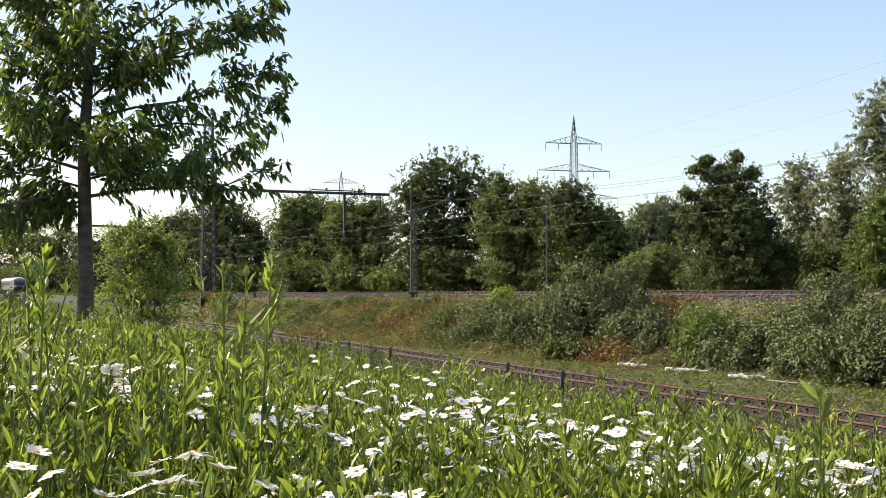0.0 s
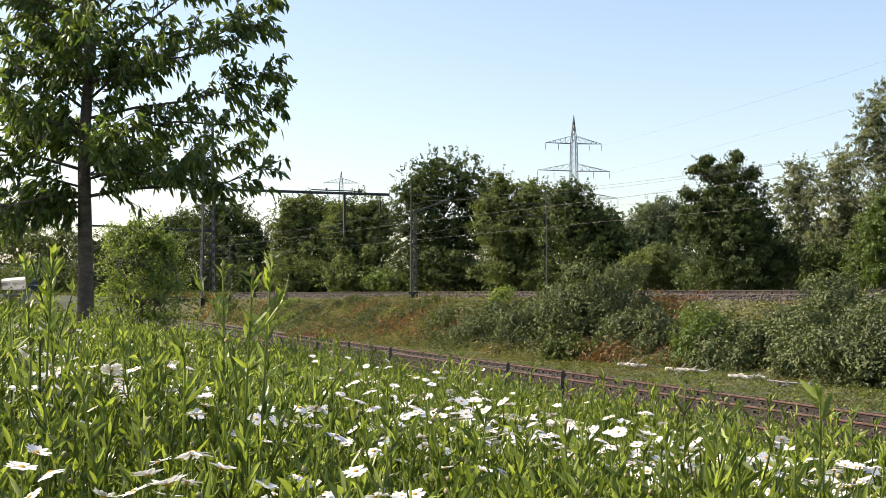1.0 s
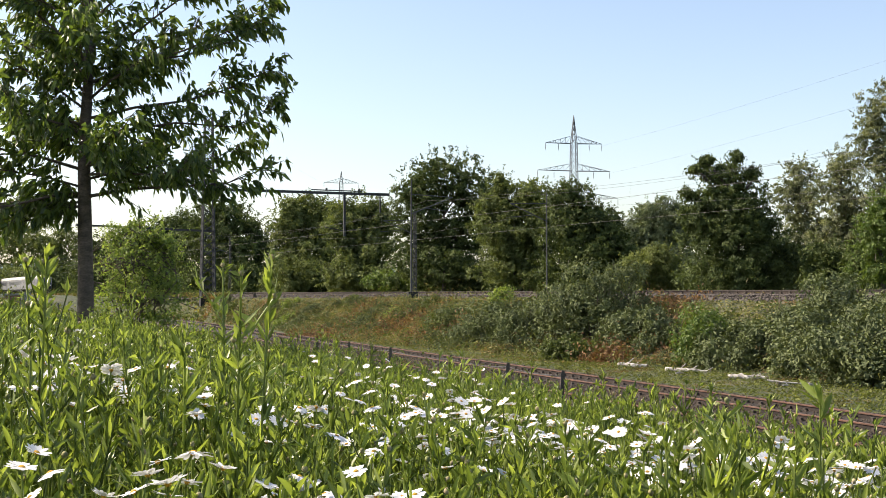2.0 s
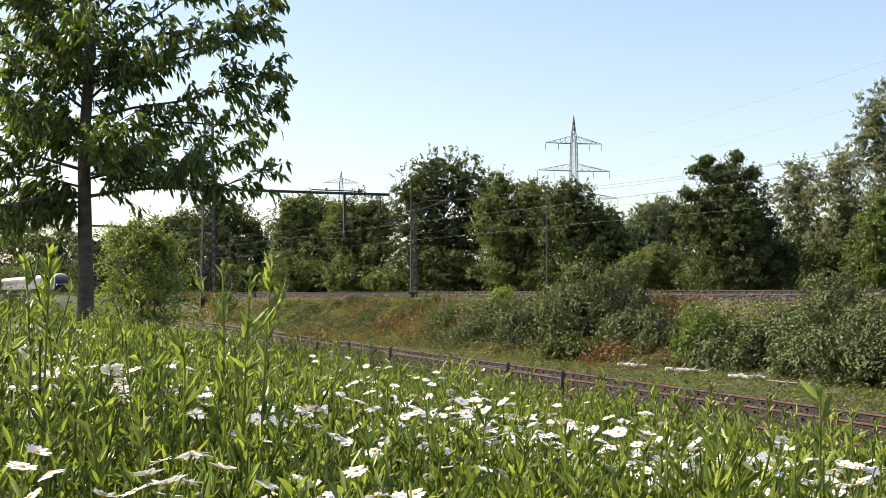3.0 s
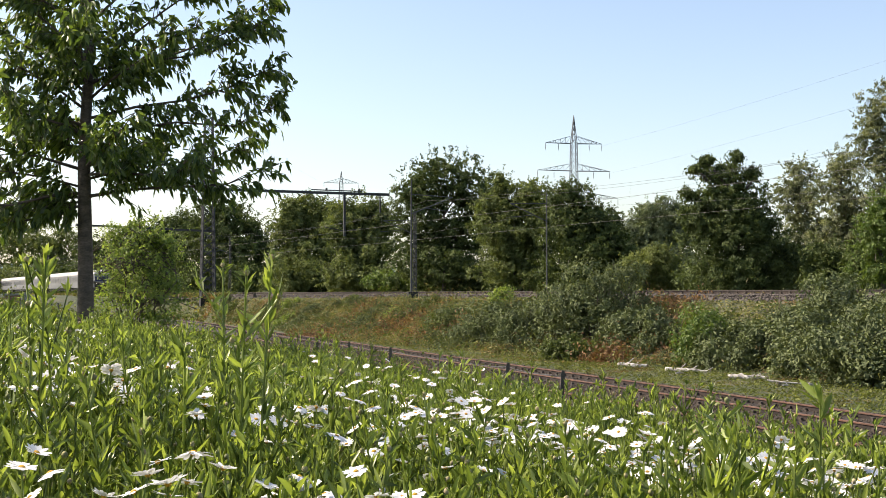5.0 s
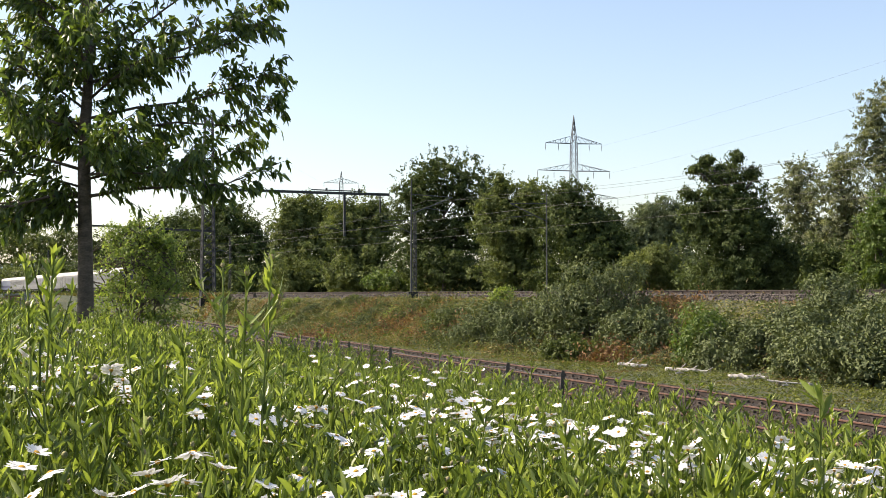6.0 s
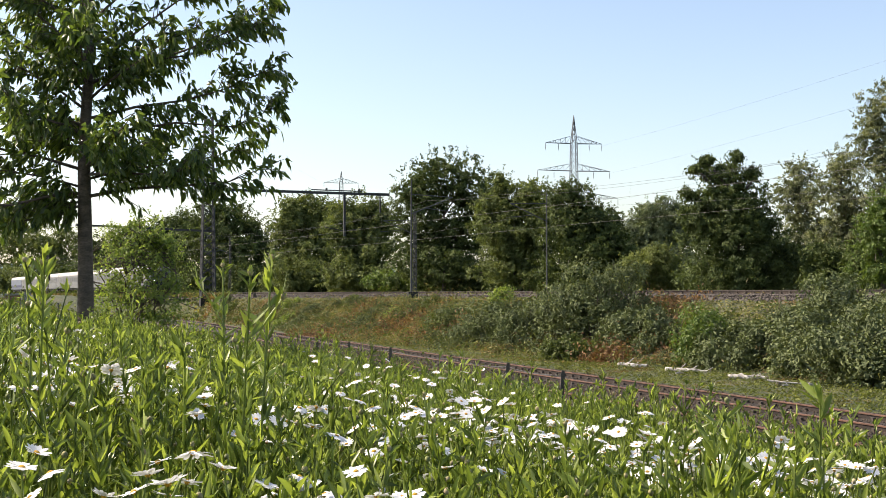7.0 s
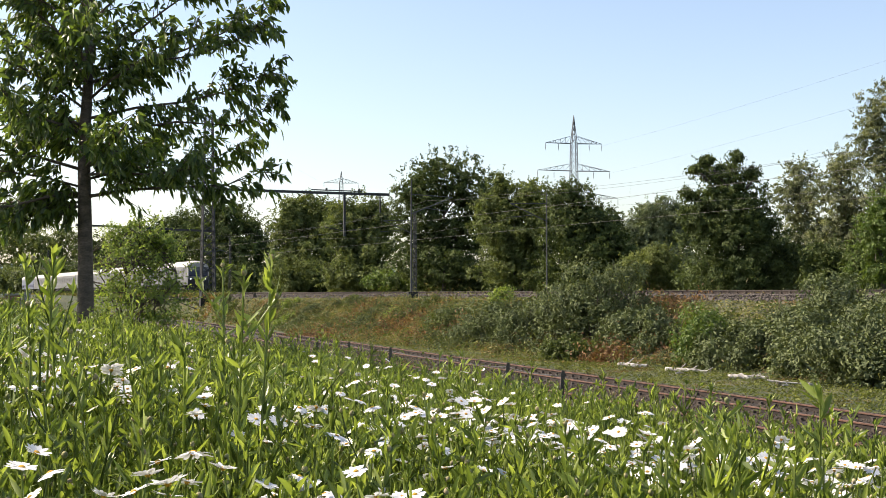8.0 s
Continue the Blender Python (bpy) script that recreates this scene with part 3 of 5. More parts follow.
def pylon(x, y, base, height, arms, label, scale=1.0):
    """A lattice transmission tower: tapered body, cross arms with insulators."""
    m = empty("pylon", pose(x, y, base, 0, 0, 12), label, "pylon", "transmission towers")
    b = Build()
    waist = arms[-1][0] - base - 2
    lattice(b, 0, 3.6 * scale, 1.15 * scale, 0, waist, 10, 0.24, 0.09)
    lattice(b, 0, 1.15 * scale, 0.85 * scale, waist, arms[0][0] - base, 9, 0.17, 0.075)
    top = arms[0][0] - base
    for sx in (-1, 1):
        for sy in (-1, 1):
            b.bar((sx * 0.85 * scale, sy * 0.85 * scale, top), (0, 0, height), 0.18)
    for i in range(4):
        h = 0.85 * scale * (1 - i / 5)
        z = top + (height - top) * i / 5
        z2 = top + (height - top) * (i + 1) / 5
        h2 = 0.85 * scale * (1 - (i + 1) / 5)
        for q in (-1, 1):
            b.bar((-h, q * h, z), (h2, q * h2, z2), 0.1)
            b.bar((h, q * h, z), (-h2, q * h2, z2), 0.1)
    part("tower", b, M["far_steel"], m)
    for zt, half in arms:
        z = zt - base
        a = Build()
        for sx in (-1, 1):
            for sy in (-0.8, 0.8):
                a.bar((sx * 0.9 * scale, sy * scale, z), (sx * half, 0, z + 0.1), 0.17)
                a.bar((sx * 0.9 * scale, sy * scale, z + 2.3 * scale), (sx * half, 0, z + 0.1), 0.10)
            for i in range(1, 5):
                f = i / 5
                xx = sx * (0.9 * scale + (half - 0.9 * scale) * f)
                a.bar((xx, 0.8 * (1 - f) * scale, z), (xx, 0.8 * (1 - f) * scale, z + 2.3 * scale * (1 - f)), 0.1)
                xn = sx * (0.9 * scale + (half - 0.9 * scale) * (f - 0.2))
                a.bar((xn, 0, z + 2.3 * scale * (1.2 - f)), (xx, 0, z), 0.1)
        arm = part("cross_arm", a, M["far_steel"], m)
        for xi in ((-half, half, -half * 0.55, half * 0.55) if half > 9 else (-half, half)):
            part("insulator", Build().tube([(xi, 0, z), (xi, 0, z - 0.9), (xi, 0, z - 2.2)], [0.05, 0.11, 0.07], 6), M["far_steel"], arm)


M["dark_base"] = surface("dark_base", [(0.3, (0.015, 0.015, 0.014)), (0.7, (0.035, 0.033, 0.03))], 2.0, 0.9, 0, 30, 0.4)

def hills():
    """A low range of wooded hills on the horizon."""
    xs = np.linspace(-2400, 2400, 160)
    v, t = [], []
    for k, (y, up) in enumerate(((2300, 0.0), (2500, 0.75), (2800, 1.0))):
        for x in xs:
            v.append((x, y, -2 + up * (66 + 20 * noise.noise((x * 0.0015, 3, 0)) + 5 * noise.noise((x * 0.01, 7, 0)))))
    n = len(xs)
    for k in range(2):
        for i in range(n - 1):
            a = k * n + i
            t += [(a, a + 1, a + n + 1), (a, a + n + 1, a + n)]
    tagged(new("backdrop", bulk("backdrop", np.array(v), np.array(t), M["hazed_hill"])), "wooded hills on the horizon, painted blue for haze", "hills", kind="structure")


# ---- lineside things ----


def fence():
    """Leaning weathered posts with slack wires beside the near lower track."""
    f = empty("wire_fence", Matrix.Identity(4), "old post and wire fence beside the lower track", "fence")
    tops = []
    ss = [23.75, 26.95, 30.8, 35.8, 40.5, 44.9, 49.4, 54.5]
    for i, s in enumerate(ss):
        p = lower_at(11.3, s)
        z = float(land(p.x, p.y)) - 0.15
        lean = (0.08, 0.16, 0.14, 0.02, 0.01, -0.02, 0.02, 0.0)[i]
        b = Build()
        b.bar((p.x, p.y, z), (p.x + lean, p.y, 1.06), 0.08, 0.085)
        b.bar((p.x + lean, p.y, 1.06), (p.x + lean, p.y, 1.10), 0.06, 0.06)
        part("post", b, M["post"], f, "weathered grey fence post")
        tops.append(Vector((p.x + lean, p.y, 1.0)))
    for dz in (0.0, -0.4, -0.8):
        path = []
        for a, c in zip(tops, tops[1:]):
            for i in range(6):
                q = i / 6
                path.append(a.lerp(c, q) + Vector((0, 0, dz - 0.25 * q * (1 - q))))
        path.append(tops[-1] + Vector((0, 0, dz)))
        part("fence_wire", Build().tube(path, 0.006, 4), M["wire"], f)


def log(x, y, length, radius, turn, seed, label, tilt=2.0):
    """A felled birch trunk: knobbly tube with broken ends and stubs."""
    rng = np.random.default_rng(seed)
    z = float(land(x, y)) + radius * 0.75
    m = empty("birch_log", pose(x, y, z, 0, tilt, turn), label, "log", "felled birch logs")
    n = 12
    pts = [(length * (i / n - 0.5), rng.normal() * 0.02 + 0.06 * math.sin(i * 0.7), rng.normal() * 0.015) for i in range(n + 1)]
    rad = [radius * (0.9 + 0.12 * math.sin(i * 1.3 + seed) ** 2 - 0.02 * i) for i in range(n + 1)]
    part("log_trunk", Build().tube(pts, rad, 12), M["birch"], m, smooth=True)
    part("cut_end", Build().tube([(length / 2, 0.06 * math.sin(n * 0.7), 0), (length / 2 + 0.03, 0.06 * math.sin(n * 0.7), 0)], radius * 0.9, 12), M["far_bark"], m, "dark rotten cut end")
    for k in range(3):
        f = rng.uniform(-0.4, 0.4)
        e = Vector((length * f + 0.25, rng.uniform(-0.3, 0.3), rng.uniform(0.1, 0.35)))
        part("branch_stub", Build().tube([(length * f, 0, 0), e], [radius * 0.35, radius * 0.15], 7), M["birch"], m)


def stump(x, y, r, h):
    """A dark rotten stump with flared roots."""
    z = float(land(x, y)) - 0.08
    m = empty("tree_stump", pose(x, y, z), "dark rotten tree stump in the grass", "stump", "stumps on the bank")
    part("stump_wood", Build().tube([(0, 0, 0), (0.01, 0, h * 0.3), (0.03, 0.01, h)], [r * 1.4, r, r * 0.85], 9), M["far_bark"], m)
    for k in range(4):
        a = k * 1.6 + x
        part("root", Build().tube([(0, 0, h * 0.25), (math.cos(a) * r * 2.1, math.sin(a) * r * 2.1, 0)], [r * 0.4, r * 0.15], 6), M["far_bark"], m)


def stick(x, y, length, turn, tilt, r=0.035):
    z = float(land(x, y)) + 0.08
    m = empty("branch", pose(x, y, z, 0, tilt, turn), "bleached broken branch lying in the grass", "branch", "fallen branches")
    part("branch_wood", Build().tube([(-length / 2, 0, 0), (-length * 0.1, 0.05, 0.03), (length / 2, -0.04, 0)], [r, r * 0.8, r * 0.4], 7), M["birch"], m)
    part("twig", Build().tube([(0, 0.03, 0.02), (length * 0.2, 0.2, 0.1)], [r * 0.5, r * 0.25], 5), M["birch"], m)


M["birch"] = surface("birch", [(0.3, (0.28, 0.25, 0.22)), (0.6, (0.48, 0.455, 0.42))], 2.5, 0.8, 0, 20, 0.4, 0.01, dirt=((0.05, 0.04, 0.03), 5.0, 0.55))


def clump(seed, x, y, rx, ry, h, mat, label, n, leaf=0.135, name="bramble_bush", category="bush", stems=10, upright=0.3):
    """A bush or bramble mass: arching stems and dense small leaves over the ground."""
    rng = np.random.default_rng(seed)
    z0 = float(land(x, y)) - 0.05
    m = empty(name, pose(x, y, z0), label, category, "bushes on the embankment")
    b = Build()
    tips = []
    for i in range(stems):
        a, q = rng.uniform(0, 2 * math.pi), rng.uniform(0.2, 0.95)
        bx, by = math.cos(a) * rx * q * 0.6, math.sin(a) * ry * q * 0.6
        ex, ey = math.cos(a) * rx * q, math.sin(a) * ry * q
        g0, g1 = float(land(x + bx, y + by)) - z0, float(land(x + ex, y + ey)) - z0
        hh = h * rng.uniform(0.6, 1.05) * math.sqrt(max(0.05, 1 - q * q * 0.8))
        pts = [(bx, by, g0 - 0.05), ((bx + ex) / 2, (by + ey) / 2, (g0 + g1) / 2 + hh * 0.7), (ex, ey, g1 + hh)]
        b.tube(pts, [0.035, 0.022, 0.008], 5, False)
        tips.append(((ex, ey, g1 + hh), (ex - bx, ey - by, hh)))
    part("framework", b, M["far_bark"], m)
    # billows of leaf sprays over the ground
    k = 19
    d = rng.uniform(-1, 1, (k * 3, 2))
    d = d[(d ** 2).sum(1) < 1][:k]
    r2 = (d ** 2).sum(1)
    lx, ly = d[:, 0] * rx, d[:, 1] * ry
    lz = land(x + lx, y + ly) - z0
    lh = h * np.sqrt(np.clip(1 - r2 * 0.85, 0.05, 1)) * rng.uniform(0.3, 1.0, len(d))
    per = 8
    ns = n // per
    idx = rng.integers(0, len(d), ns)
    lump = h * rng.uniform(0.14, 0.34, len(d))[idx][:, None]
    o1 = unit(rng.normal(size=(ns, 3)) + np.array((0, -0.1, 0.4)))
    ctr = np.stack([lx[idx], ly[idx], lz[idx] + lh[idx]], 1)
    spray = ctr + o1 * lump * rng.uniform(0.75, 1.12, (ns, 1)) * np.array((1.4, 1.2, 0.8))
    low = rng.random(ns) < 0.22
    spray[low, 2] = lz[idx][low] + (lh[idx] * rng.uniform(0, 0.9, ns))[low]
    way = unit(o1 * 0.7 + rng.normal(size=(ns, 3)) * 0.5 + np.array((0, 0, upright)))
    q = np.tile(np.linspace(0, 1, per), (ns, 1))[..., None]
    p = (spray[:, None] + way[:, None] * q * leaf * 2.2 + rng.normal(size=(ns, per, 3)) * leaf * 0.35).reshape(-1, 3)
    o = np.repeat(o1, per, 0)
    # leafy shoots at the tips
    extra = []
    for (tp, dr) in tips:
        c = 26
        q = rng.uniform(0, 1, (c, 1))
        extra.append(np.array(tp) - np.array(dr) * 0.28 * q + rng.normal(size=(c, 3)) * 0.05)
    p = np.concatenate([p] + extra)
    g = land(x + p[:, 0], y + p[:, 1]) - z0
    fc = np.concatenate([o] + [np.tile((-0.2, -0.4, 0.8), (26, 1))] * len(tips))[p[:, 2] > g]
    p = p[p[:, 2] > g]
    ax = rng.normal(size=(len(p), 3)) * 0.8 + np.array((-0.2, -0.3, upright))
    ax = ax - fc * (ax * fc).sum(1)[:, None] * 0.6
    v, t = leaves(rng, p, ax, leaf * 1.15, leaf * 0.62, facing=fc + np.array((0, 0, 0.3)))
    part("foliage", bulk("foliage", v, t, mat), mat, m)


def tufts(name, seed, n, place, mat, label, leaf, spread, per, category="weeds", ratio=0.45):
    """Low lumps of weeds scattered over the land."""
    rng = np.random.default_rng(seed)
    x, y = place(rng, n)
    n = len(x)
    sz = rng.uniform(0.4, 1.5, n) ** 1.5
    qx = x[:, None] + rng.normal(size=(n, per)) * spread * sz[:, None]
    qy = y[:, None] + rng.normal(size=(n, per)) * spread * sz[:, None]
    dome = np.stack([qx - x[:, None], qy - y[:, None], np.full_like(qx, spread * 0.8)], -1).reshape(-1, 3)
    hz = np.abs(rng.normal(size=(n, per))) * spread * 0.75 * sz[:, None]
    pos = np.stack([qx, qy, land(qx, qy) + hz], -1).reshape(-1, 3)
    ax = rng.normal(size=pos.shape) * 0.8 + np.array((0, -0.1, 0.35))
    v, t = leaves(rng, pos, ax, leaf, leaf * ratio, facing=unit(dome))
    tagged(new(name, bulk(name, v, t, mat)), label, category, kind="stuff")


def ground_cover(name, seed, n, place, mat, length, width, label, category="grass", up=1.0, lying=False):
    """Blades and weeds scattered over the land by place(rng, n) -> x, y; lying ones follow its humps."""
    rng = np.random.default_rng(seed)
    x, y = place(rng, n)
    z = land(x, y) - 0.02
    pos = np.stack([x, y, z], 1)
    ax = rng.normal(size=(len(x), 3)) * 0.55 + np.array((0, 0, up))
    facing = None
    if lying:
        facing = unit(np.stack([(land(x - 0.12, y) - land(x + 0.12, y)) / 0.24, (land(x, y - 0.12) - land(x, y + 0.12)) / 0.24, np.ones(len(x))], 1))
        ax = ax - facing * (ax * facing).sum(1)[:, None] * 0.7
        pos = pos + facing * rng.uniform(0.02, 0.12, (len(x), 1))
    v, t = leaves(rng, pos, ax, length, width, 0.15, 0.25, facing=facing)
    tagged(new(name, bulk(name, v, t, mat)), label, category, kind="stuff")


def left_yard():
    """Brick pier, pale cabinet and a mesh fence at the edge of the meadow, far off."""
    x, y = -21.2, 60.0
    z = float(land(x, y)) - 0.1
    m = empty("brick_pier", pose(x, y, z, 0, 0, 8), "low reddish brick pier with a concrete cap", "pier")
    part("core", Build().box((0, 0, 0.5), (0.66, 0.66, 1.0)), M["mortar"], m)
    part("cap", Build().box((0, 0, 1.04), (0.8, 0.8, 0.09)), M["concrete"], m, "grey concrete cap")
    bm = Build().box((0, 0, 0), (0.215, 0.1, 0.062)).mesh("brick", M["brick"])
    for row in range(12):
        for k in range(3):
            o = (k - 1) * 0.23 + (0.05 if row % 2 else -0.05)
            part("brick", bm, None, m, m=pose(o, -0.31, 0.08 + row * 0.076))
    x, y = -20.52, 60.0
    z = float(land(x, y)) - 0.1
    c = empty("service_cabinet", pose(x, y, z, 0, 0, 10), "pale grey narrow metal service cabinet", "cabinet")
    part("cabinet_body", Build().box((0, 0, 0.58), (0.34, 0.3, 1.16)), M["pale_metal"], c)
    part("cabinet_roof", Build().box((0, 0, 1.19), (0.4, 0.36, 0.05)), M["pale_metal"], c)
    part("cabinet_door", Build().box((0, -0.16, 0.6), (0.27, 0.02, 0.98)), M["pale_metal"], c)
    f = empty("mesh_fence", pose(-19.6, 61.0, float(land(-19.6, 61.0)) - 0.1, 0, 0, 5), "low dark wire mesh fence panel", "fence")
    for i in range(3):
        part("post", Build().box((-0.33 + i * 0.33, 0, 0.42), (0.05, 0.05, 0.84)), M["steel"], f)
    for i in range(14):
        part("bar", Build().box((-0.33 + i * 0.05, 0, 0.45), (0.014, 0.012, 0.7)), M["steel"], f)
    for i in range(4):
        part("rail", Build().box((0, 0.012, 0.18 + i * 0.2), (0.66, 0.016, 0.03)), M["steel"], f)


M["brick"] = surface("brick", [(0.3, (0.16, 0.075, 0.05)), (0.7, (0.28, 0.14, 0.10))], 3, 0.9, 0, 60, 0.4, 0.004)
M["mortar"] = surface("mortar", [(0.3, (0.22, 0.20, 0.18)), (0.7, (0.32, 0.30, 0.27))], 3, 0.95, 0, 60, 0.4, 0.004)
M["pale_metal"] = plain("pale_metal", (0.20, 0.21, 0.215), 0.6)

# ---- young tree ----


def young_tree():
    """Young cherry with tiers of rising limbs and hanging pointed leaves. Returns the limbs."""
    rng = np.random.default_rng(11)
    x, y = -4.12, 14.0
    z0 = float(land(x, y)) - 0.1
    t = empty("young_cherry_tree", pose(x, y, z0), "young cherry tree with dark green drooping pointed leaves", "tree")
    H = 7.2
    trunk = Build()
    tp = [Vector((0.02 * math.sin(i), 0.02 * math.cos(i * 1.7), H * i / 14)) for i in range(15)]
    trunk.tube(tp, [0.13] + [0.104 - 0.0066 * i for i in range(1, 15)], 14)
    part("trunk", trunk, M["bark"], t, "smooth grey-brown trunk", smooth=True)

    def twig(wood, lp, la, a, e, r, leaf_n, start=0.12):
        a, e = Vector(a), Vector(e)
        mid = (a + e) / 2 + Vector((0, 0, 0.06 * (e - a).length))
        wood.tube([a, mid, e], [r, r * 0.7, 0.0025], 4, False)
        d = (e - a)
        for i in range(leaf_n):
            f = rng.uniform(start, 1.03)
            q = a.lerp(mid, f * 2) if f < 0.5 else mid.lerp(e, f * 2 - 1)
            lp.append(tuple(q + Vector(rng.normal(size=3) * 0.02)))
            la.append(tuple(d.normalized() * 0.5 + Vector(rng.normal(size=3) * 0.42) + Vector((0, 0, -0.6))))

    def finish(wood, lp, la, h, label):
        limb = part("limb", wood, M["bark"], t, label, m=pose(0, 0, h))
        v, tr = leaves(rng, np.array(lp), np.array(la), 0.110, 0.044, 0.22, 0.25, fine=True)
        tagged(part("foliage", bulk("foliage", v, tr, M["cherry"]), M["cherry"], limb), kind="stuff")
        return limb

    made = []
    for h, tx, ty, tz, r in BOUGHS:
        wood, lp, la = Build(), [], []
        e = Vector((tx, ty, tz - h)) * 1.0
        r = r * 0.62
        ln = e.length
        bend = e * 0.5 + Vector((rng.normal() * 0.06, rng.normal() * 0.06, rng.uniform(-0.1, 0.02) * ln))
        pts = [Vector((0, 0, 0)), bend * 0.5 + Vector((0, 0, 0.03)), bend, bend.lerp(e, 0.5) + Vector(rng.normal(size=3) * 0.05) - Vector((0, 0, 0.03 * ln)), e]
        wood.tube(pts, [r, r * 0.8, r * 0.6, r * 0.38, 0.004], 7, False)
        d = e.normalized()
        for i in range(int((14 if tx > 0 else 16) + 7 * ln)):
            f = rng.uniform(0.06, 0.98)
            k = f * 4
            j = min(int(k), 3)
            q = pts[j].lerp(pts[j + 1], k - j)
            side = Vector(rng.normal(size=3))
            side = (side - d * side.dot(d)).normalized()
            tl = max(0.22, ln * rng.uniform(0.11, 0.25) * (1.2 - 0.5 * f))
            twig(wood, lp, la, q, q + (d * 0.75 + side * 0.75 + Vector((0, 0, 0.1))).normalized() * tl, r * 0.28, int(10 + tl * 20))
        twig(wood, lp, la, pts[3], e + (e - pts[3]).normalized() * 0.06, 0.005, 22)
        made.append((finish(wood, lp, la, h, "thin rising limb with side twigs"), h))
    # short sprays along the trunk
    wood, lp, la = Build(), [], []
    for i in range(125):
        h = rng.uniform(0.15, 4.8)
        a = rng.uniform(0, 6.28)
        q = Vector((0, 0, h))
        ln = rng.uniform(0.35, 1.05)
        twig(wood, lp, la, q, q + Vector((math.cos(a) * ln, math.sin(a) * ln, ln * rng.uniform(0.1, 0.7))), 0.006, int(12 + ln * 18), 0.3)
    made.append((finish(wood, lp, la, 2.2, "short leafy sprays along the trunk"), 2.2))
    part("stake", Build().tube([(0.12, -0.1, -0.1), (0.12, -0.1, 0.75)], 0.035, 8), M["galvanised"], t, "pale guard beside the trunk")
    return made


# limb: height on the trunk, tip (x, y, z) from the trunk's foot, radius
BOUGHS = [(2.2, 2.27, -0.3, 2.56, 0.035), (2.4, 1.85, 0.6, 2.95, 0.026), (2.85, 2.2, 0.2, 3.3, 0.034), (2.45, 1.5, -0.9, 2.5, 0.03),
         (3.1, 2.2, -0.1, 3.68, 0.032), (3.5, 2.14, 0.4, 4.55, 0.032), (3.3, 1.5, -0.9, 4.0, 0.03), (3.6, 1.9, -0.2, 5.1, 0.03), (3.65, 2.1, -0.1, 4.25, 0.028),
         (2.2, -1.7, 0.3, 2.15, 0.036), (2.25, -1.3, -0.8, 2.0, 0.032), (2.5, -2.1, -0.2, 3.0, 0.034), (2.8, -1.9, 0.7, 3.6, 0.03),
         (3.0, -1.8, -0.6, 4.1, 0.03), (3.4, -1.9, 0.2, 4.7, 0.03), (3.8, -1.5, -0.3, 5.4, 0.028), (4.2, 1.3, 0.3, 5.9, 0.026),
         (2.6, 0.5, 1.7, 3.0, 0.03), (2.9, -0.4, -1.7, 3.2, 0.03), (3.5, 0.4, -1.5, 4.4, 0.028), (3.9, -0.5, 1.4, 5.0, 0.026),
         (4.6, -1.1, 0.1, 6.3, 0.022), (4.9, 0.8, -0.3, 6.6, 0.02), (5.5, 0.3, 0.3, 7.6, 0.02), (2.55, 0.9, -1.4, 2.95, 0.03),
          (2.1, -0.9, -0.3, 1.85, 0.028), (2.15, -1.6, 0.4, 1.95, 0.028), (2.3, -1.7, -0.4, 3.05, 0.024),
          (3.2, -1.2, -0.9, 4.0, 0.026), (3.6, -1.0, 0.9, 4.6, 0.026), (2.7, -1.5, 0.9, 3.3, 0.028), (4.1, -1.6, -0.5, 5.2, 0.024)]

# ---- meadow ----


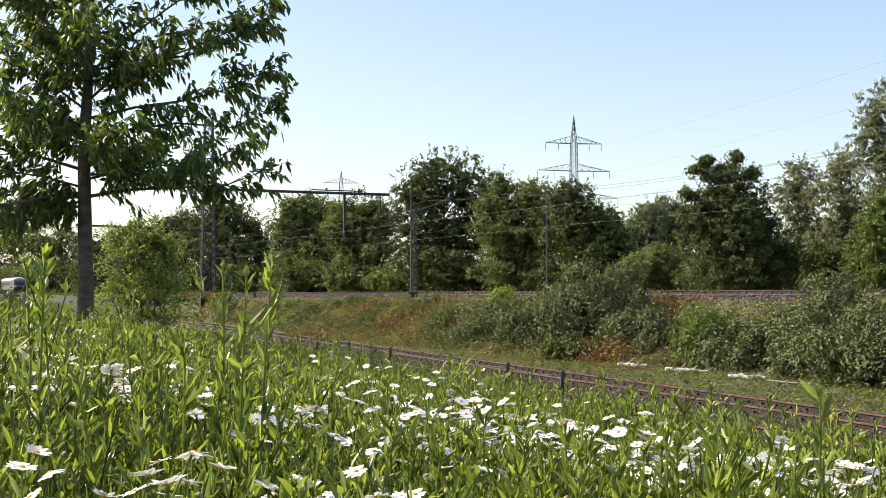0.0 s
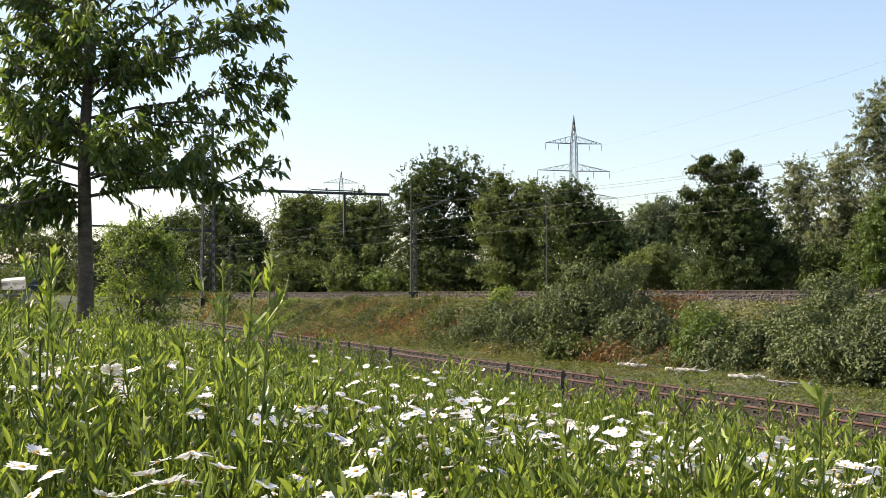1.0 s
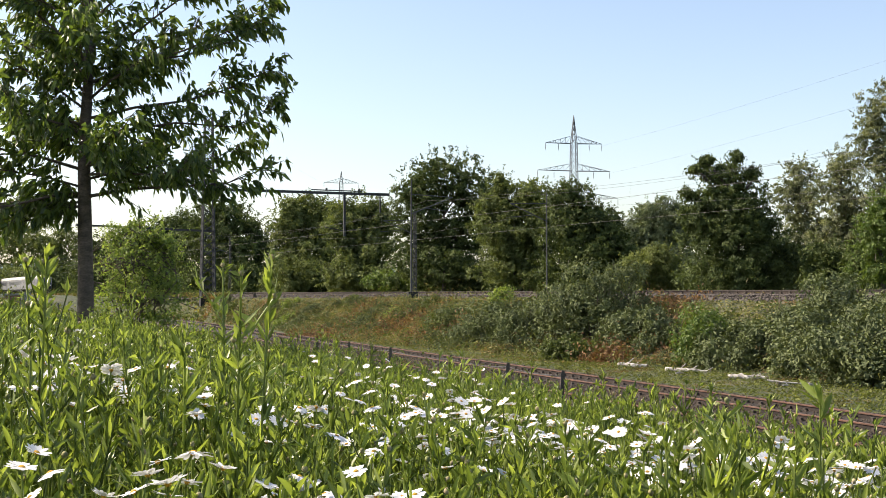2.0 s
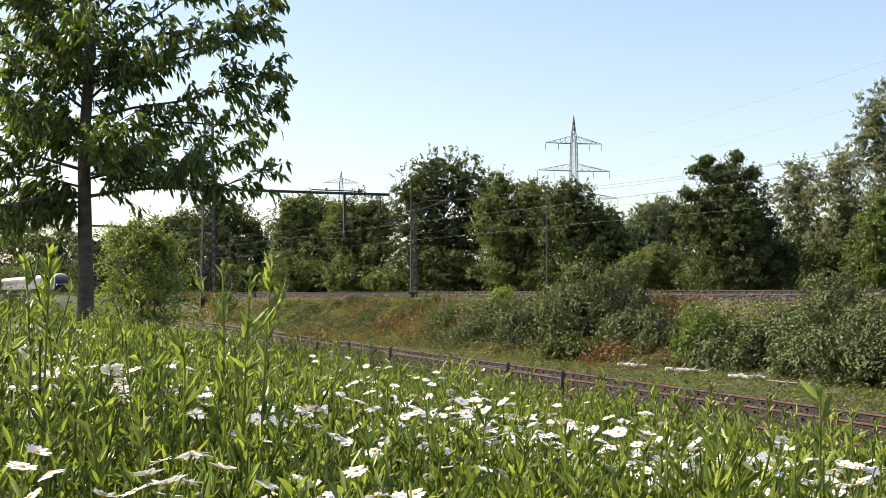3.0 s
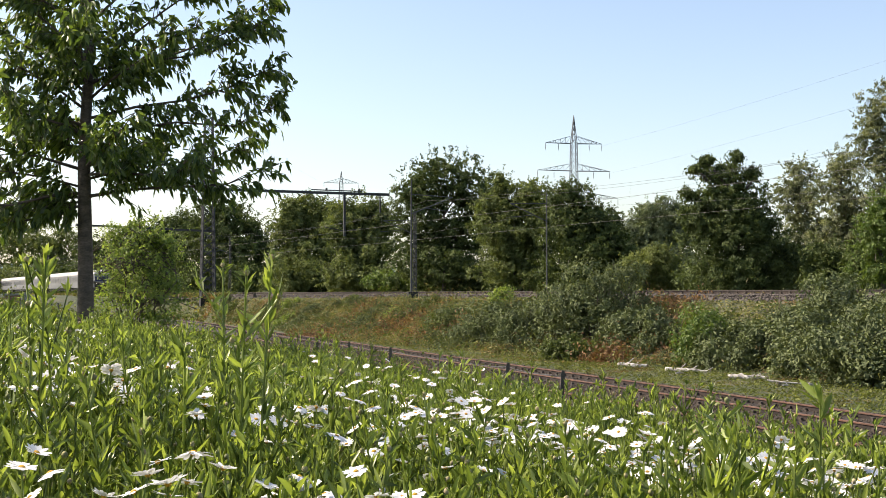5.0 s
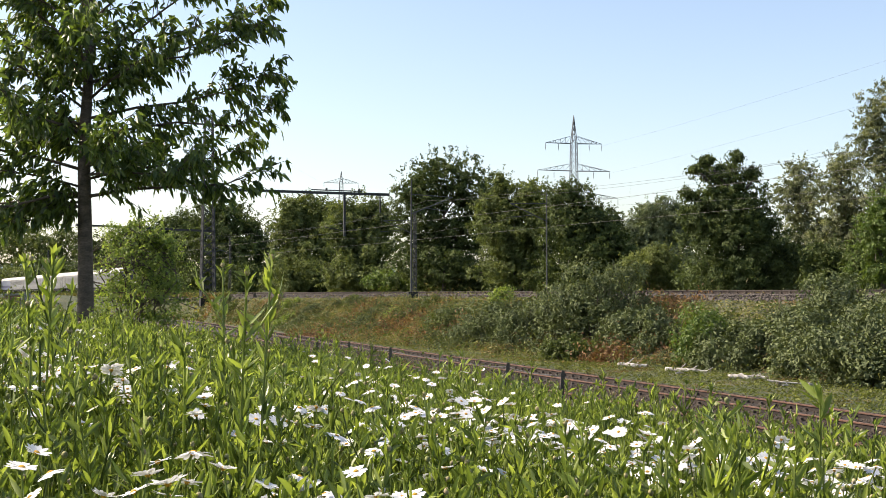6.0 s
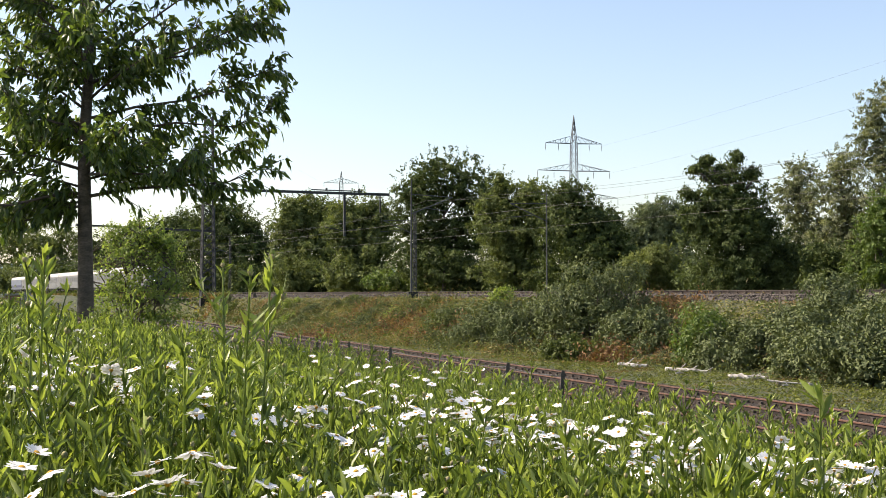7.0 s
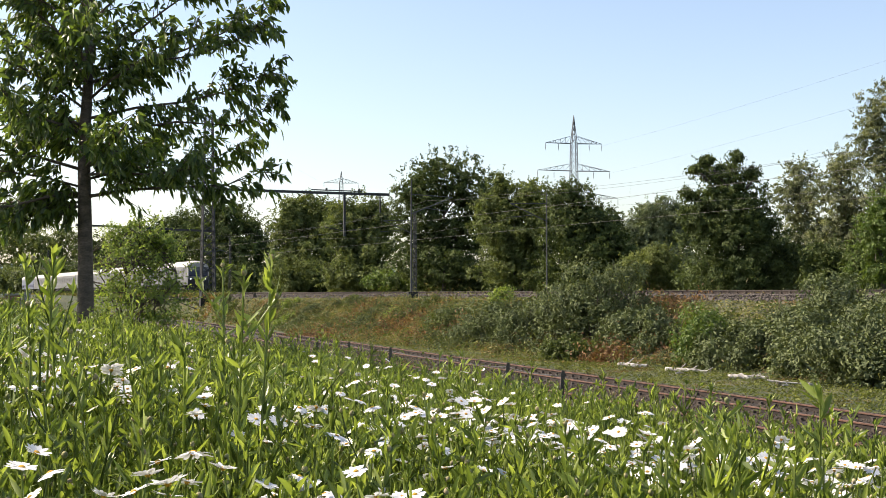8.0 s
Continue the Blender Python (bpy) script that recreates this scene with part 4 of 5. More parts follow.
def leafy_stem(rng, height, leaf=0.070, ratio=0.17, grade=0):
    """Arrays of a tall leafy stem: green parts, then bud parts. Grade 1 and 2 are simpler, for farther off."""
    k = (5, 3, 2)[grade]
    lean = rng.normal(size=2) * 0.08 * height
    pts = np.array([[lean[0] * (i / k) ** 2, lean[1] * (i / k) ** 2, height * i / k] for i in range(k + 1)])
    V, T = [], []

    def add(v, t):
        T.append(np.asarray(t) + sum(len(q) for q in V))
        V.append(np.asarray(v))

    def stalk(points, radii, sides):
        b = Build().tube([tuple(q) for q in points], radii, sides, False)
        add(b.v, [tri for q in b.f for tri in ((q[0], q[1], q[2]), (q[0], q[2], q[3]))])

    stalk(pts, [0.0042 - 0.0017 * i / k for i in range(k + 1)], 4 if grade == 0 else 3)
    n = int(height * (62 if height > 0.8 else 50, 46, 30)[grade])
    f = rng.uniform(0.12, 0.98, n)
    pos = np.stack([np.interp(f * height, pts[:, 2], pts[:, 0]), np.interp(f * height, pts[:, 2], pts[:, 1]), f * height], 1)
    a = np.arange(n) * 2.4 + rng.uniform(0, 6)
    ax = np.stack([np.cos(a) + rng.normal(size=n) * 0.3, np.sin(a) + rng.normal(size=n) * 0.3, rng.uniform(0.8, 3.4, n)], 1)
    add(*leaves(rng, pos, ax, leaf * (1, 1, 1.25)[grade], leaf * ratio * (1, 1, 1.2)[grade], 0.3, 0.2, fine=grade == 0))
    side = []
    if grade < 2 and rng.random() < 0.75:
        for q in range(rng.integers(1, 4)):
            h0 = height * rng.uniform(0.55, 0.85)
            p0 = np.array([np.interp(h0, pts[:, 2], pts[:, 0]), np.interp(h0, pts[:, 2], pts[:, 1]), h0])
            an = rng.uniform(0, 6.28)
            p1 = p0 + np.array([math.cos(an) * 0.07, math.sin(an) * 0.07, height * rng.uniform(0.08, 0.2)])
            stalk([p0, (p0 * 0.4 + p1 * 0.6) + np.array((0.01, 0, 0)), p1], [0.0027, 0.0022, 0.0018], 3)
            ff = rng.uniform(0.15, 1, 7)[:, None]
            add(*leaves(rng, p0 + (p1 - p0) * ff, rng.normal(size=(7, 3)) * 0.5 + np.array((0, 0, 1.0)), 0.065, 0.012, 0.2, 0.1))
            side.append(p1)
    tips = [pts[-1]] + side
    # bracts hugging each bud
    bp = np.repeat(np.array(tips), 6 if grade < 2 else 3, 0) - np.array((0, 0, 0.006))
    add(*leaves(rng, bp, rng.normal(size=bp.shape) * 0.45 + np.array((0, 0, 1.0)), 0.024, 0.011, 0.25, 0.02))
    return (np.concatenate(V), np.concatenate(T)), bud_head(tips, rng)


def bud_head(tips, rng):
    out = []
    for p in tips:
        r = rng.uniform(0.0054, 0.0078)
        out.append(Build().tube([p - np.array((0, 0, 0.004)), p + np.array((0, 0, r * 0.3)), p + np.array((0, 0, r * 1.0)), p + np.array((0, 0, r * 1.45))],
                                [r * 0.5, r, r * 0.85, r * 0.3], 8))
    return out


def daisy(rng, height):
    """Oxeye daisy: stem with small leaves, ring of petals, domed disc."""
    lean = rng.normal(size=2) * 0.10 * height
    pts = [np.array([lean[0] * (i / 4) ** 2, lean[1] * (i / 4) ** 2, height * i / 4]) for i in range(5)]
    b = Build().tube(pts, [0.0028, 0.0026, 0.0024, 0.0022, 0.002], 4, False)
    v = np.array(b.v)
    t = np.array([tri for q in b.f for tri in ((q[0], q[1], q[2]), (q[0], q[2], q[3]))])
    n = 9
    f = rng.uniform(0.05, 0.8, n)
    pos = np.stack([np.interp(f * height, [p[2] for p in pts], [p[0] for p in pts]), np.interp(f * height, [p[2] for p in pts], [p[1] for p in pts]), f * height], 1)
    ax = np.stack([rng.normal(size=n), rng.normal(size=n), rng.uniform(0.5, 1.6, n)], 1)
    lv, lt = leaves(rng, pos, ax, 0.06, 0.012, 0.2, 0.1)
    stem = (np.concatenate([v, lv]), np.concatenate([t, lt + len(v)]))
    tilt = Euler((rng.normal() * 0.24, rng.normal() * 0.24, 0)).to_matrix()
    c = Vector(pts[-1])
    R = rng.uniform(0.022, 0.028)
    cup = rng.uniform(-0.25, 0.2)
    pb = Build()
    k = rng.integers(17, 23)
    for i in range(k):
        a = 2 * math.pi * i / k + rng.normal() * 0.05
        rr = R * rng.uniform(0.86, 1.08)
        w = 0.19 * R
        d, s = Vector((math.cos(a), math.sin(a), 0)), Vector((-math.sin(a), math.cos(a), 0))
        up = Vector((0, 0, 1))
        dz = cup * R + rng.normal() * 0.06 * R
        row = [d * R * 0.22 + s * w * 0.4, d * R * 0.22 - s * w * 0.4, d * rr * 0.7 - s * w + up * dz * 0.6, d * rr * 0.7 + s * w + up * dz * 0.6,
               d * rr - s * w * 0.45 + up * dz, d * rr + s * w * 0.45 + up * dz]
        q = len(pb.v)
        pb.v += [tuple(c + tilt @ (p + up * 0.001 * (i % 2))) for p in row]
        pb.f += [(q, q + 1, q + 2, q + 3), (q + 3, q + 2, q + 4, q + 5)]
    db = Build()
    z = Vector((0, 0, 1))
    rad = R * 0.22
    db.tube([c + tilt @ (z * -0.004), c + tilt @ (z * 0.001), c + tilt @ (z * 0.0025), c + tilt @ (z * 0.0035)], [rad * 0.5, rad, rad * 0.8, rad * 0.35], 9)
    return stem, pb, db


def scatter(tmpl, xs, ys, rng, scale):
    """Copies of templates (verts, tris) set on the land, joined as arrays."""
    V, T, off = [], [], 0
    pick = rng.integers(0, len(tmpl), len(xs))
    zs = land(xs, ys)
    for k, (v, t) in enumerate(tmpl):
        i = np.where(pick == k)[0]
        if not len(i):
            continue
        a = rng.uniform(0, 6.28, len(i))
        s = scale[i]
        ca, sa = np.cos(a) * s, np.sin(a) * s
        x = v[None, :, 0] * ca[:, None] - v[None, :, 1] * sa[:, None] + xs[i][:, None]
        y = v[None, :, 0] * sa[:, None] + v[None, :, 1] * ca[:, None] + ys[i][:, None]
        z = v[None, :, 2] * s[:, None] + zs[i][:, None] - 0.02
        V.append(np.stack([x, y, z], -1).reshape(-1, 3))
        T.append((t[None] + (np.arange(len(i)) * len(v))[:, None, None]).reshape(-1, 3) + off)
        off += len(i) * len(v)
    return np.concatenate(V), np.concatenate(T), pick


def as_arrays(b):
    t = []
    for f in b.f:
        for i in range(1, len(f) - 1):
            t.append((f[0], f[i], f[i + 1]))
    return np.array([tuple(p) for p in b.v]), np.array(t)


def meadow_spots(rng, n, r0, r1, power=1.0):
    """Spots in a fan over the near slope, with their distance towards the tracks."""
    a = rng.uniform(-0.46, 0.44, n)
    r = r0 + (r1 - r0) * rng.uniform(0, 1, n) ** power
    x, y = np.tan(a) * r, r
    return x, y, x * C2 + y * S2


# where daisies stand thick: x, y, spread across, spread along, weight
DRIFTS = [(-0.22, 2.8, 0.22, 0.4, 0.6), (0.1, 4.2, 0.4, 0.55, 1.3), (-0.2, 6.6, 0.5, 1.0, 0.4), (0.5, 4.9, 0.4, 0.5, 0.3), (0.9, 3.75, 0.4, 0.35, 1.5),
          (-1.35, 3.8, 0.3, 0.9, 2.4), (-0.85, 3.3, 0.4, 0.6, 0.2), (0.05, 2.15, 0.35, 0.22, 1.0), (-0.6, 2.1, 0.25, 0.3, 1.0), (-0.55, 1.75, 0.22, 0.15, 2.2), (0.65, 2.3, 0.25, 0.25, 0.9),
          (1.05, 3.4, 0.35, 0.3, 1.5), (-3.0, 8.5, 1.2, 1.8, 0.4)]


def drift(x, y):
    d = np.full(np.shape(x), 0.025)
    for cx, cy, sx, sy, w in DRIFTS:
        d = d + w * np.exp(-((x - cx) / sx) ** 2 - ((y - cy) / sy) ** 2)
    return d * (1 - 0.35 * sstep(0.06, 0.2, -x / y))


def meadow():
    """Returns the tall near plants, which sway."""
    rng = np.random.default_rng(5)
    stems = [leafy_stem(rng, rng.uniform(0.55, 0.72)) for _ in range(16)]
    tall = [leafy_stem(rng, rng.uniform(0.84, 1.0), 0.062, 0.19) for _ in range(10)]
    grades = [[leafy_stem(rng, rng.uniform(0.55, 0.72), grade=g) for _ in range(16)] for g in (1, 2)]
    tall_far = [leafy_stem(rng, rng.uniform(0.84, 1.0), 0.066, 0.2, 1) for _ in range(10)]
    daisies = [daisy(rng, rng.uniform(0.58, 0.68)) for _ in range(14)]
    # middle and far growth, joined
    x, y, u = meadow_spots(rng, 17000, 1.45, 17, 0.78)
    ok = (u < 9) & (u > -3.5)
    x, y, u = x[ok], y[ok], u[ok]
    patch = np.array([noise.noise((a * 0.7, b * 0.7, 3.0)) for a, b in zip(x, y)])
    sc = (0.6 + 0.56 * rng.beta(1.6, 2.2, len(x))) * np.clip(1.0 + patch * 0.3 - 0.17 * np.clip(drift(x, y), 0, 1.2), 0.55, 1.25) * (1 + 0.07 * sstep(0.24, 0.34, x / y))
    sc = np.where(y < 2.6, np.minimum(sc, 0.92), sc)
    left = (y > 2.5) & (rng.random(len(x)) < 0.16 * sstep(0.0, 0.24, -x / y))
    V, T, off = [], [], 0
    for plants, sel, f in ((stems, ~left & (y < 3.6), 1.0), (grades[0], ~left & (y >= 3.6) & (y < 7), 1.0), (grades[1], ~left & (y >= 7), 1.0),
                           (tall, left & (y < 3.6), 0.79), (tall_far, left & (y >= 3.6), 0.79)):
        v, t, _ = scatter([q[0] for q in plants], x[sel], y[sel], rng, sc[sel] * f)
        V.append(v)
        T.append(t + off)
        off += len(v)
    v, t = np.concatenate(V), np.concatenate(T)
    tagged(new("meadow_stems", bulk("meadow_stems", v, t, M["blade"])), "dense tall green meadow plants with narrow leaves", "meadow plants", kind="stuff")
    rng2 = np.random.default_rng(6)
    few = (rng2.random(len(x)) < 0.36) & ~left & (y < 8)
    v, t, _ = scatter([as_arrays(s[1][0]) for s in stems], x[few], y[few], rng2, sc[few])
    tagged(new("meadow_buds", bulk("meadow_buds", v, t, M["bud"])), "closed pinkish and yellow flower buds over the meadow", "buds", kind="stuff")
    # grass between
    gx, gy, gu = meadow_spots(rng, 70000, 1.5, 30, 0.8)
    ok = (gu < 10.8) & (gu > -6)
    gx, gy = gx[ok], gy[ok]
    pos = np.stack([gx, gy, land(gx, gy) - 0.02], 1)
    ax = rng.normal(size=(len(gx), 3)) * 0.2 + np.array((0.05, 0, 1.0))
    lv, lt = leaves(rng, pos, ax, 0.42, 0.007, 0.1, 0.12)
    tagged(new("meadow_grass", bulk("meadow_grass", lv, lt, M["blade"])), "thin upright grass blades between the flowers", "grass", kind="stuff")
    # the meadow goes on beside and behind the camera
    a, r = rng.uniform(0.5, 5.78, 5200), 1.5 + 9 * rng.uniform(0, 1, 5200) ** 0.7
    ox, oy = np.sin(a) * r, np.cos(a) * r
    ou = ox * C2 + oy * S2
    ok = (ou < 9) & (ou > -7)
    ox, oy = ox[ok], oy[ok]
    osc = rng.uniform(0.6, 0.95, len(ox))
    v, t, _ = scatter([q[0] for q in grades[1]], ox, oy, rng, osc)
    tagged(new("outer_meadow_stems", bulk("outer_meadow_stems", v, t, M["blade"])), "green meadow plants around the flower drifts", "meadow plants", kind="stuff")
    # daisies farther off, joined
    x, y, u = meadow_spots(rng, 12000, 2.6, 14, 0.8)
    ok = (u < 3.8) & (u > -2.5) & (rng.random(len(x)) < drift(x, y) * 0.72)
    x, y = x[ok], y[ok]
    sc = rng.uniform(0.86, 1.07, len(x))
    for nm, k, mat, lab in (("daisy_stems", 0, "blade", "green stems of the distant daisies"), ("daisy_petals", 1, "petal", "white daisy flowers spread over the meadow"),
                            ("daisy_discs", 2, "disc", "yellow centres of the distant daisies")):
        r3 = np.random.default_rng(77)
        arr = [d[k] if k == 0 else as_arrays(d[k]) for d in daisies]
        v, t, _ = scatter(arr, np.concatenate([x, ox[::6]]), np.concatenate([y, oy[::6]]), r3, np.concatenate([sc, osc[::6] * 1.05]))
        tagged(new(nm, bulk(nm, v, t, M[mat])), lab, "daisies", kind="stuff")
    # nearest plants, each a thing of its own
    made_d = [(bulk("stem", st[0], st[1], M["blade"]), pb.mesh("petals", M["petal"]), db.mesh("disc", M["disc"])) for st, pb, db in daisies]
    x, y, u = meadow_spots(rng, 950, 1.6, 4.2, 0.8)
    keep = rng.random(len(x)) < drift(x, y) * 0.5
    for k, (a, b) in enumerate(list(zip(x[keep], y[keep]))[:295]):
        d = empty("oxeye_daisy", pose(a, b, float(land(a, b)) - 0.03 - rng.uniform(0, 0.08), 0, 0, rng.uniform(0, 360)), "white oxeye daisy with a yellow centre on a thin green stem", "flower", "daisies in the meadow")
        for nm, mesh in zip(("stem", "petals", "disc"), made_d[k % len(made_d)]):
            part(nm, mesh, None, d)
    made_s = [(bulk("leafy_stem", s[0][0], s[0][1], M["blade"]), [q.mesh("bud", M["bud"], True) for q in s[1]]) for s in stems + tall]
    sway = []

    def plant(i, a, b, size):
        d = empty("budding_plant", pose(a, b, float(land(a, b)) - 0.02, 0, 0, rng.uniform(0, 360)) , "tall leafy green meadow plant with closed buds", "plant", "budding plants in the meadow")
        d.scale = (size, size, size)
        part("leafy_stem", made_s[i][0], None, d)
        for q in made_s[i][1]:
            part("bud", q, None, d)
        return d

    x, y, u = meadow_spots(rng, 260, 1.5, 4.5, 0.8)
    for i, (a, b) in enumerate(zip(x, y)):
        plant(16 + i % 10 if a / b < -0.08 and i % 6 == 0 and b > 2.6 else i % 16, a, b, rng.uniform(0.8, 1.12) if b > 2.6 else rng.uniform(0.75, 0.95))
    for i, (a, b, size) in enumerate(TALL):
        sway.append(plant(16 + i % 10, a, b, size))
    return sway


# the tallest plants: x, y, size
TALL = [(-0.43, 2.55, 1.05), (-0.86, 2.6, 0.98), (-1.02, 2.8, 1.08), (-0.94, 3.0, 1.0), (-0.76, 3.1, 0.86), (-0.46, 2.9, 0.86), (-0.36, 2.7, 0.95),
        (-0.78, 2.4, 0.92), (0.33, 4.6, 0.82), (0.75, 4.0, 0.85), (-0.2, 3.6, 0.85), (0.55, 2.9, 0.78), (1.05, 3.4, 0.82), (-0.1, 2.6, 0.76), (0.98, 2.8, 0.82), (0.86, 2.55, 0.72), (0.3, 3.2, 0.8), (-0.82, 3.4, 0.84), (-0.6, 2.25, 0.85)]


# ---- the place ----
ground()
ballast_beds()
track("railway_track", lower_at, U_B, 0.0, -20, 300, "rusty disused-looking railway track in dark gravel", 8, 120)
track("railway_track", lower_at, U_D, 0.0, -20, 300, "rusty old railway track partly hidden by weeds", 8, 120)
track("main_line_track", upper_at, W_T, RAIL_UP, -60, 420, "main line track on the grey gravel embankment", 5, 140)
track("main_line_track", upper_at, W_F, RAIL_UP, -60, 420, "far track of the main line", 5, 60)
tree(1, 0.1, 134.4, 16.3, [(0.31, 13.06, 3.62, 3.24), (-2.68, 11.37, 2.87, 3.43), (3.31, 11.68, 2.87, 3.12), (-1.87, 7.94, 3.87, 4.12), (0.31, 5.44, 3.74, 3.74), (2.81, 6.69, 3.74, 4.37), (-0.31, 3.26, 5.3, 2.62), (-3.93, 6.07, 2.12, 3.74), (4.8, 9.19, 2.18, 3.12)], M["dark_oak"], "large dark green broadleaf tree behind the railway", clumps=620, per=26, leaf=0.22, spread=0.35)
tree(2, 7.7, 121.4, 12.4, [(0.85, 9.35, 2.59, 2.25), (-1.97, 8.9, 2.54, 2.54), (-0.85, 5.52, 3.38, 3.38), (2.25, 6.08, 2.54, 3.38), (-0.56, 2.7, 3.66, 1.97), (-1.97, 11.16, 0.9, 1.24)], M["mid_green"], "broad green tree with yellowish outer leaves", clumps=620, per=26, leaf=0.2, spread=0.31)
tree(3, 12.9, 113.1, 10.8, [(-1.31, 8.59, 2.36, 2.21), (1.16, 6.96, 2.1, 1.89), (0.0, 5.18, 3.78, 3.41), (2.31, 4.65, 1.89, 3.05), (0.0, 2.29, 3.94, 1.84)], M["dark_oak"], "dense dark tree with a rounded crown", clumps=620, per=26, leaf=0.19, spread=0.3)
tree(4, 21.9, 90.6, 11.2, [(-0.9, 9.3, 1.7, 1.3), (-1.3, 7.6, 2.5, 1.6), (0.6, 7.5, 1.6, 1.5), (-0.7, 5.9, 3.4, 1.9), (1.4, 5.4, 2.2, 1.8), (-0.5, 3.9, 3.9, 2.1), (2.6, 3.3, 2.3, 1.9), (0.3, 1.9, 4.3, 1.6), (4.2, 1.9, 1.2, 1.4), (-2.3, 10.3, 0.5, 0.4), (-3.1, 9.7, 0.4, 0.3), (0.0, 10.6, 0.5, 0.45), (-3.6, 7.8, 0.6, 0.4), (-3.7, 5.8, 0.7, 0.8), (1.2, 9.3, 0.6, 0.5)], M["dark_oak"], "dark green spreading tree close behind the railway", clumps=900, per=22, leaf=0.15, spread=0.24)
tree(5, 29.8, 101.7, 12.06, [(0.0, 10.41, 1.51, 1.65), (-0.94, 8.28, 1.65, 2.12), (0.71, 7.34, 1.89, 2.83), (0.0, 4.51, 2.46, 2.6), (1.89, 4.03, 1.89, 2.36)], M["willow"], "slender pale grey-green willow", clumps=300, per=22, leaf=0.16, spread=0.26, fill=0.7)
tree(6, 31.2, 94.4, 11.95, [(-0.22, 10.28, 1.4, 1.67), (-0.66, 8.09, 1.75, 2.19), (0.66, 5.9, 1.84, 2.63), (-0.22, 3.71, 2.54, 2.41), (-1.97, 2.83, 1.75, 1.75)], M["willow"], "pale grey-green willow with an open crown", clumps=340, per=22, leaf=0.16, spread=0.25, fill=0.7)
tree(7, 33.9, 92.2, 16.56, [(-0.21, 14.42, 2.05, 2.14), (-0.86, 11.85, 1.93, 2.14), (0.43, 9.28, 2.57, 2.57), (0.0, 5.86, 2.57, 3.0)], M["willow"], "tall pale willow rising over the other trees", clumps=420, per=24, leaf=0.15, spread=0.24, fill=0.7)
tree(8, 28.6, 79.3, 7.1, [(0.11, 5.77, 1.47, 1.33), (-0.26, 3.74, 1.55, 1.84), (-0.07, 1.72, 1.84, 1.1)], M["fresh"], "bright green young tree beside the willows", clumps=260, per=24, leaf=0.13, spread=0.21)
tree(9, -19.5, 175.9, 14.6, [(-0.41, 11.5, 3.67, 3.1), (-2.86, 10.27, 2.61, 3.67), (2.45, 10.27, 3.27, 3.27), (0.0, 6.19, 5.31, 4.08), (0.0, 2.92, 5.72, 2.29)], M["mid_green"], "round pale-leaved tree behind the railway", clumps=620, per=26, leaf=0.29, spread=0.46)
tree(10, -9.6, 153.7, 12.8, [(-0.71, 10.09, 3.21, 2.71), (1.78, 9.02, 2.14, 2.85), (-2.85, 8.31, 2.5, 3.21), (0.0, 5.46, 3.57, 3.21), (-2.14, 2.6, 4.28, 2.0)], M["mid_green"], "leafy green tree in the row along the line", clumps=620, per=26, leaf=0.25, spread=0.4)
tree(11, -39.4, 218.0, 16.9, [(0.51, 13.66, 5.06, 3.24), (-4.55, 11.63, 4.05, 3.04), (4.55, 10.62, 4.55, 3.54), (0.0, 7.59, 8.6, 4.55), (7.39, 6.78, 3.44, 4.55), (0.51, 3.03, 9.61, 2.83)], M["dark_oak"], "dark tree in the row along the railway", clumps=520, per=24, leaf=0.36, spread=0.58)
tree(12, -56.9, 253.2, 16.98, [(0.0, 11.1, 7.05, 4.11), (3.53, 13.45, 3.53, 3.53), (-2.35, 5.22, 8.23, 4.7)], M["dark_oak"], "dark distant tree in the row along the railway", clumps=400, per=24, leaf=0.41, spread=0.66)
tree(13, -122.6, 380.6, 22.48, [(-5.3, 14.35, 12.37, 7.42), (4.95, 15.41, 8.83, 7.07), (-13.25, 13.29, 8.83, 7.95), (1.77, 5.87, 16.79, 6.01), (11.49, 12.05, 6.18, 6.18)], M["mid_green"], "distant tree at the bend of the line", clumps=400, per=24, leaf=0.47, spread=0.75)
tree(14, -85.8, 311.3, 14.71, [(-1.45, 10.66, 5.78, 4.05), (3.61, 9.94, 5.78, 4.34), (0.0, 4.88, 10.12, 4.05)], M["dark_oak"], "dark distant tree in the row along the railway", clumps=300, per=24, leaf=0.47, spread=0.75)
tree(15, 49.3, 282.3, 23.76, [(1.05, 19.3, 4.98, 4.46), (-4.19, 16.68, 4.72, 4.19), (5.9, 18.51, 5.9, 5.24), (-1.31, 11.04, 9.17, 6.55), (-6.29, 10.38, 4.46, 6.55), (3.93, 7.76, 7.86, 5.24)], M["wood_painted_haze"], "round-topped wood on the rising ground, paled by painted haze", fill=2.0, clumps=800, per=24, leaf=0.46, spread=0.74)
tree(16, 17.1, 102.3, 4.6, [(0.24, 2.6, 2.0, 1.5), (-1.66, 2.1, 1.3, 1.4), (1.7, 2.9, 1.3, 1.5), (0.6, 3.7, 1.0, 0.8)], M["olive"], "olive green undergrowth behind the railway", clumps=200, per=24, trunk=0.08, name='shrub', category='shrub', stems=3, leaf=0.16, spread=0.26)
tree(17, -5.6, 143.5, 3.72, [(-0.67, 1.79, 3.0, 1.33), (2.66, 2.12, 2.66, 1.6)], M["fresh"], "bright green low shrubs beyond the line", clumps=150, per=24, trunk=0.07, name='shrub', category='shrub', stems=3, leaf=0.23, spread=0.38)
tree(18, 28.8, 90.3, 3.49, [(-0.84, 1.77, 2.1, 1.34), (1.68, 1.98, 2.1, 1.51)], M["olive"], "green undergrowth between the willows", clumps=220, per=24, trunk=0.07, name='shrub', category='shrub', stems=3, leaf=0.15, spread=0.24)
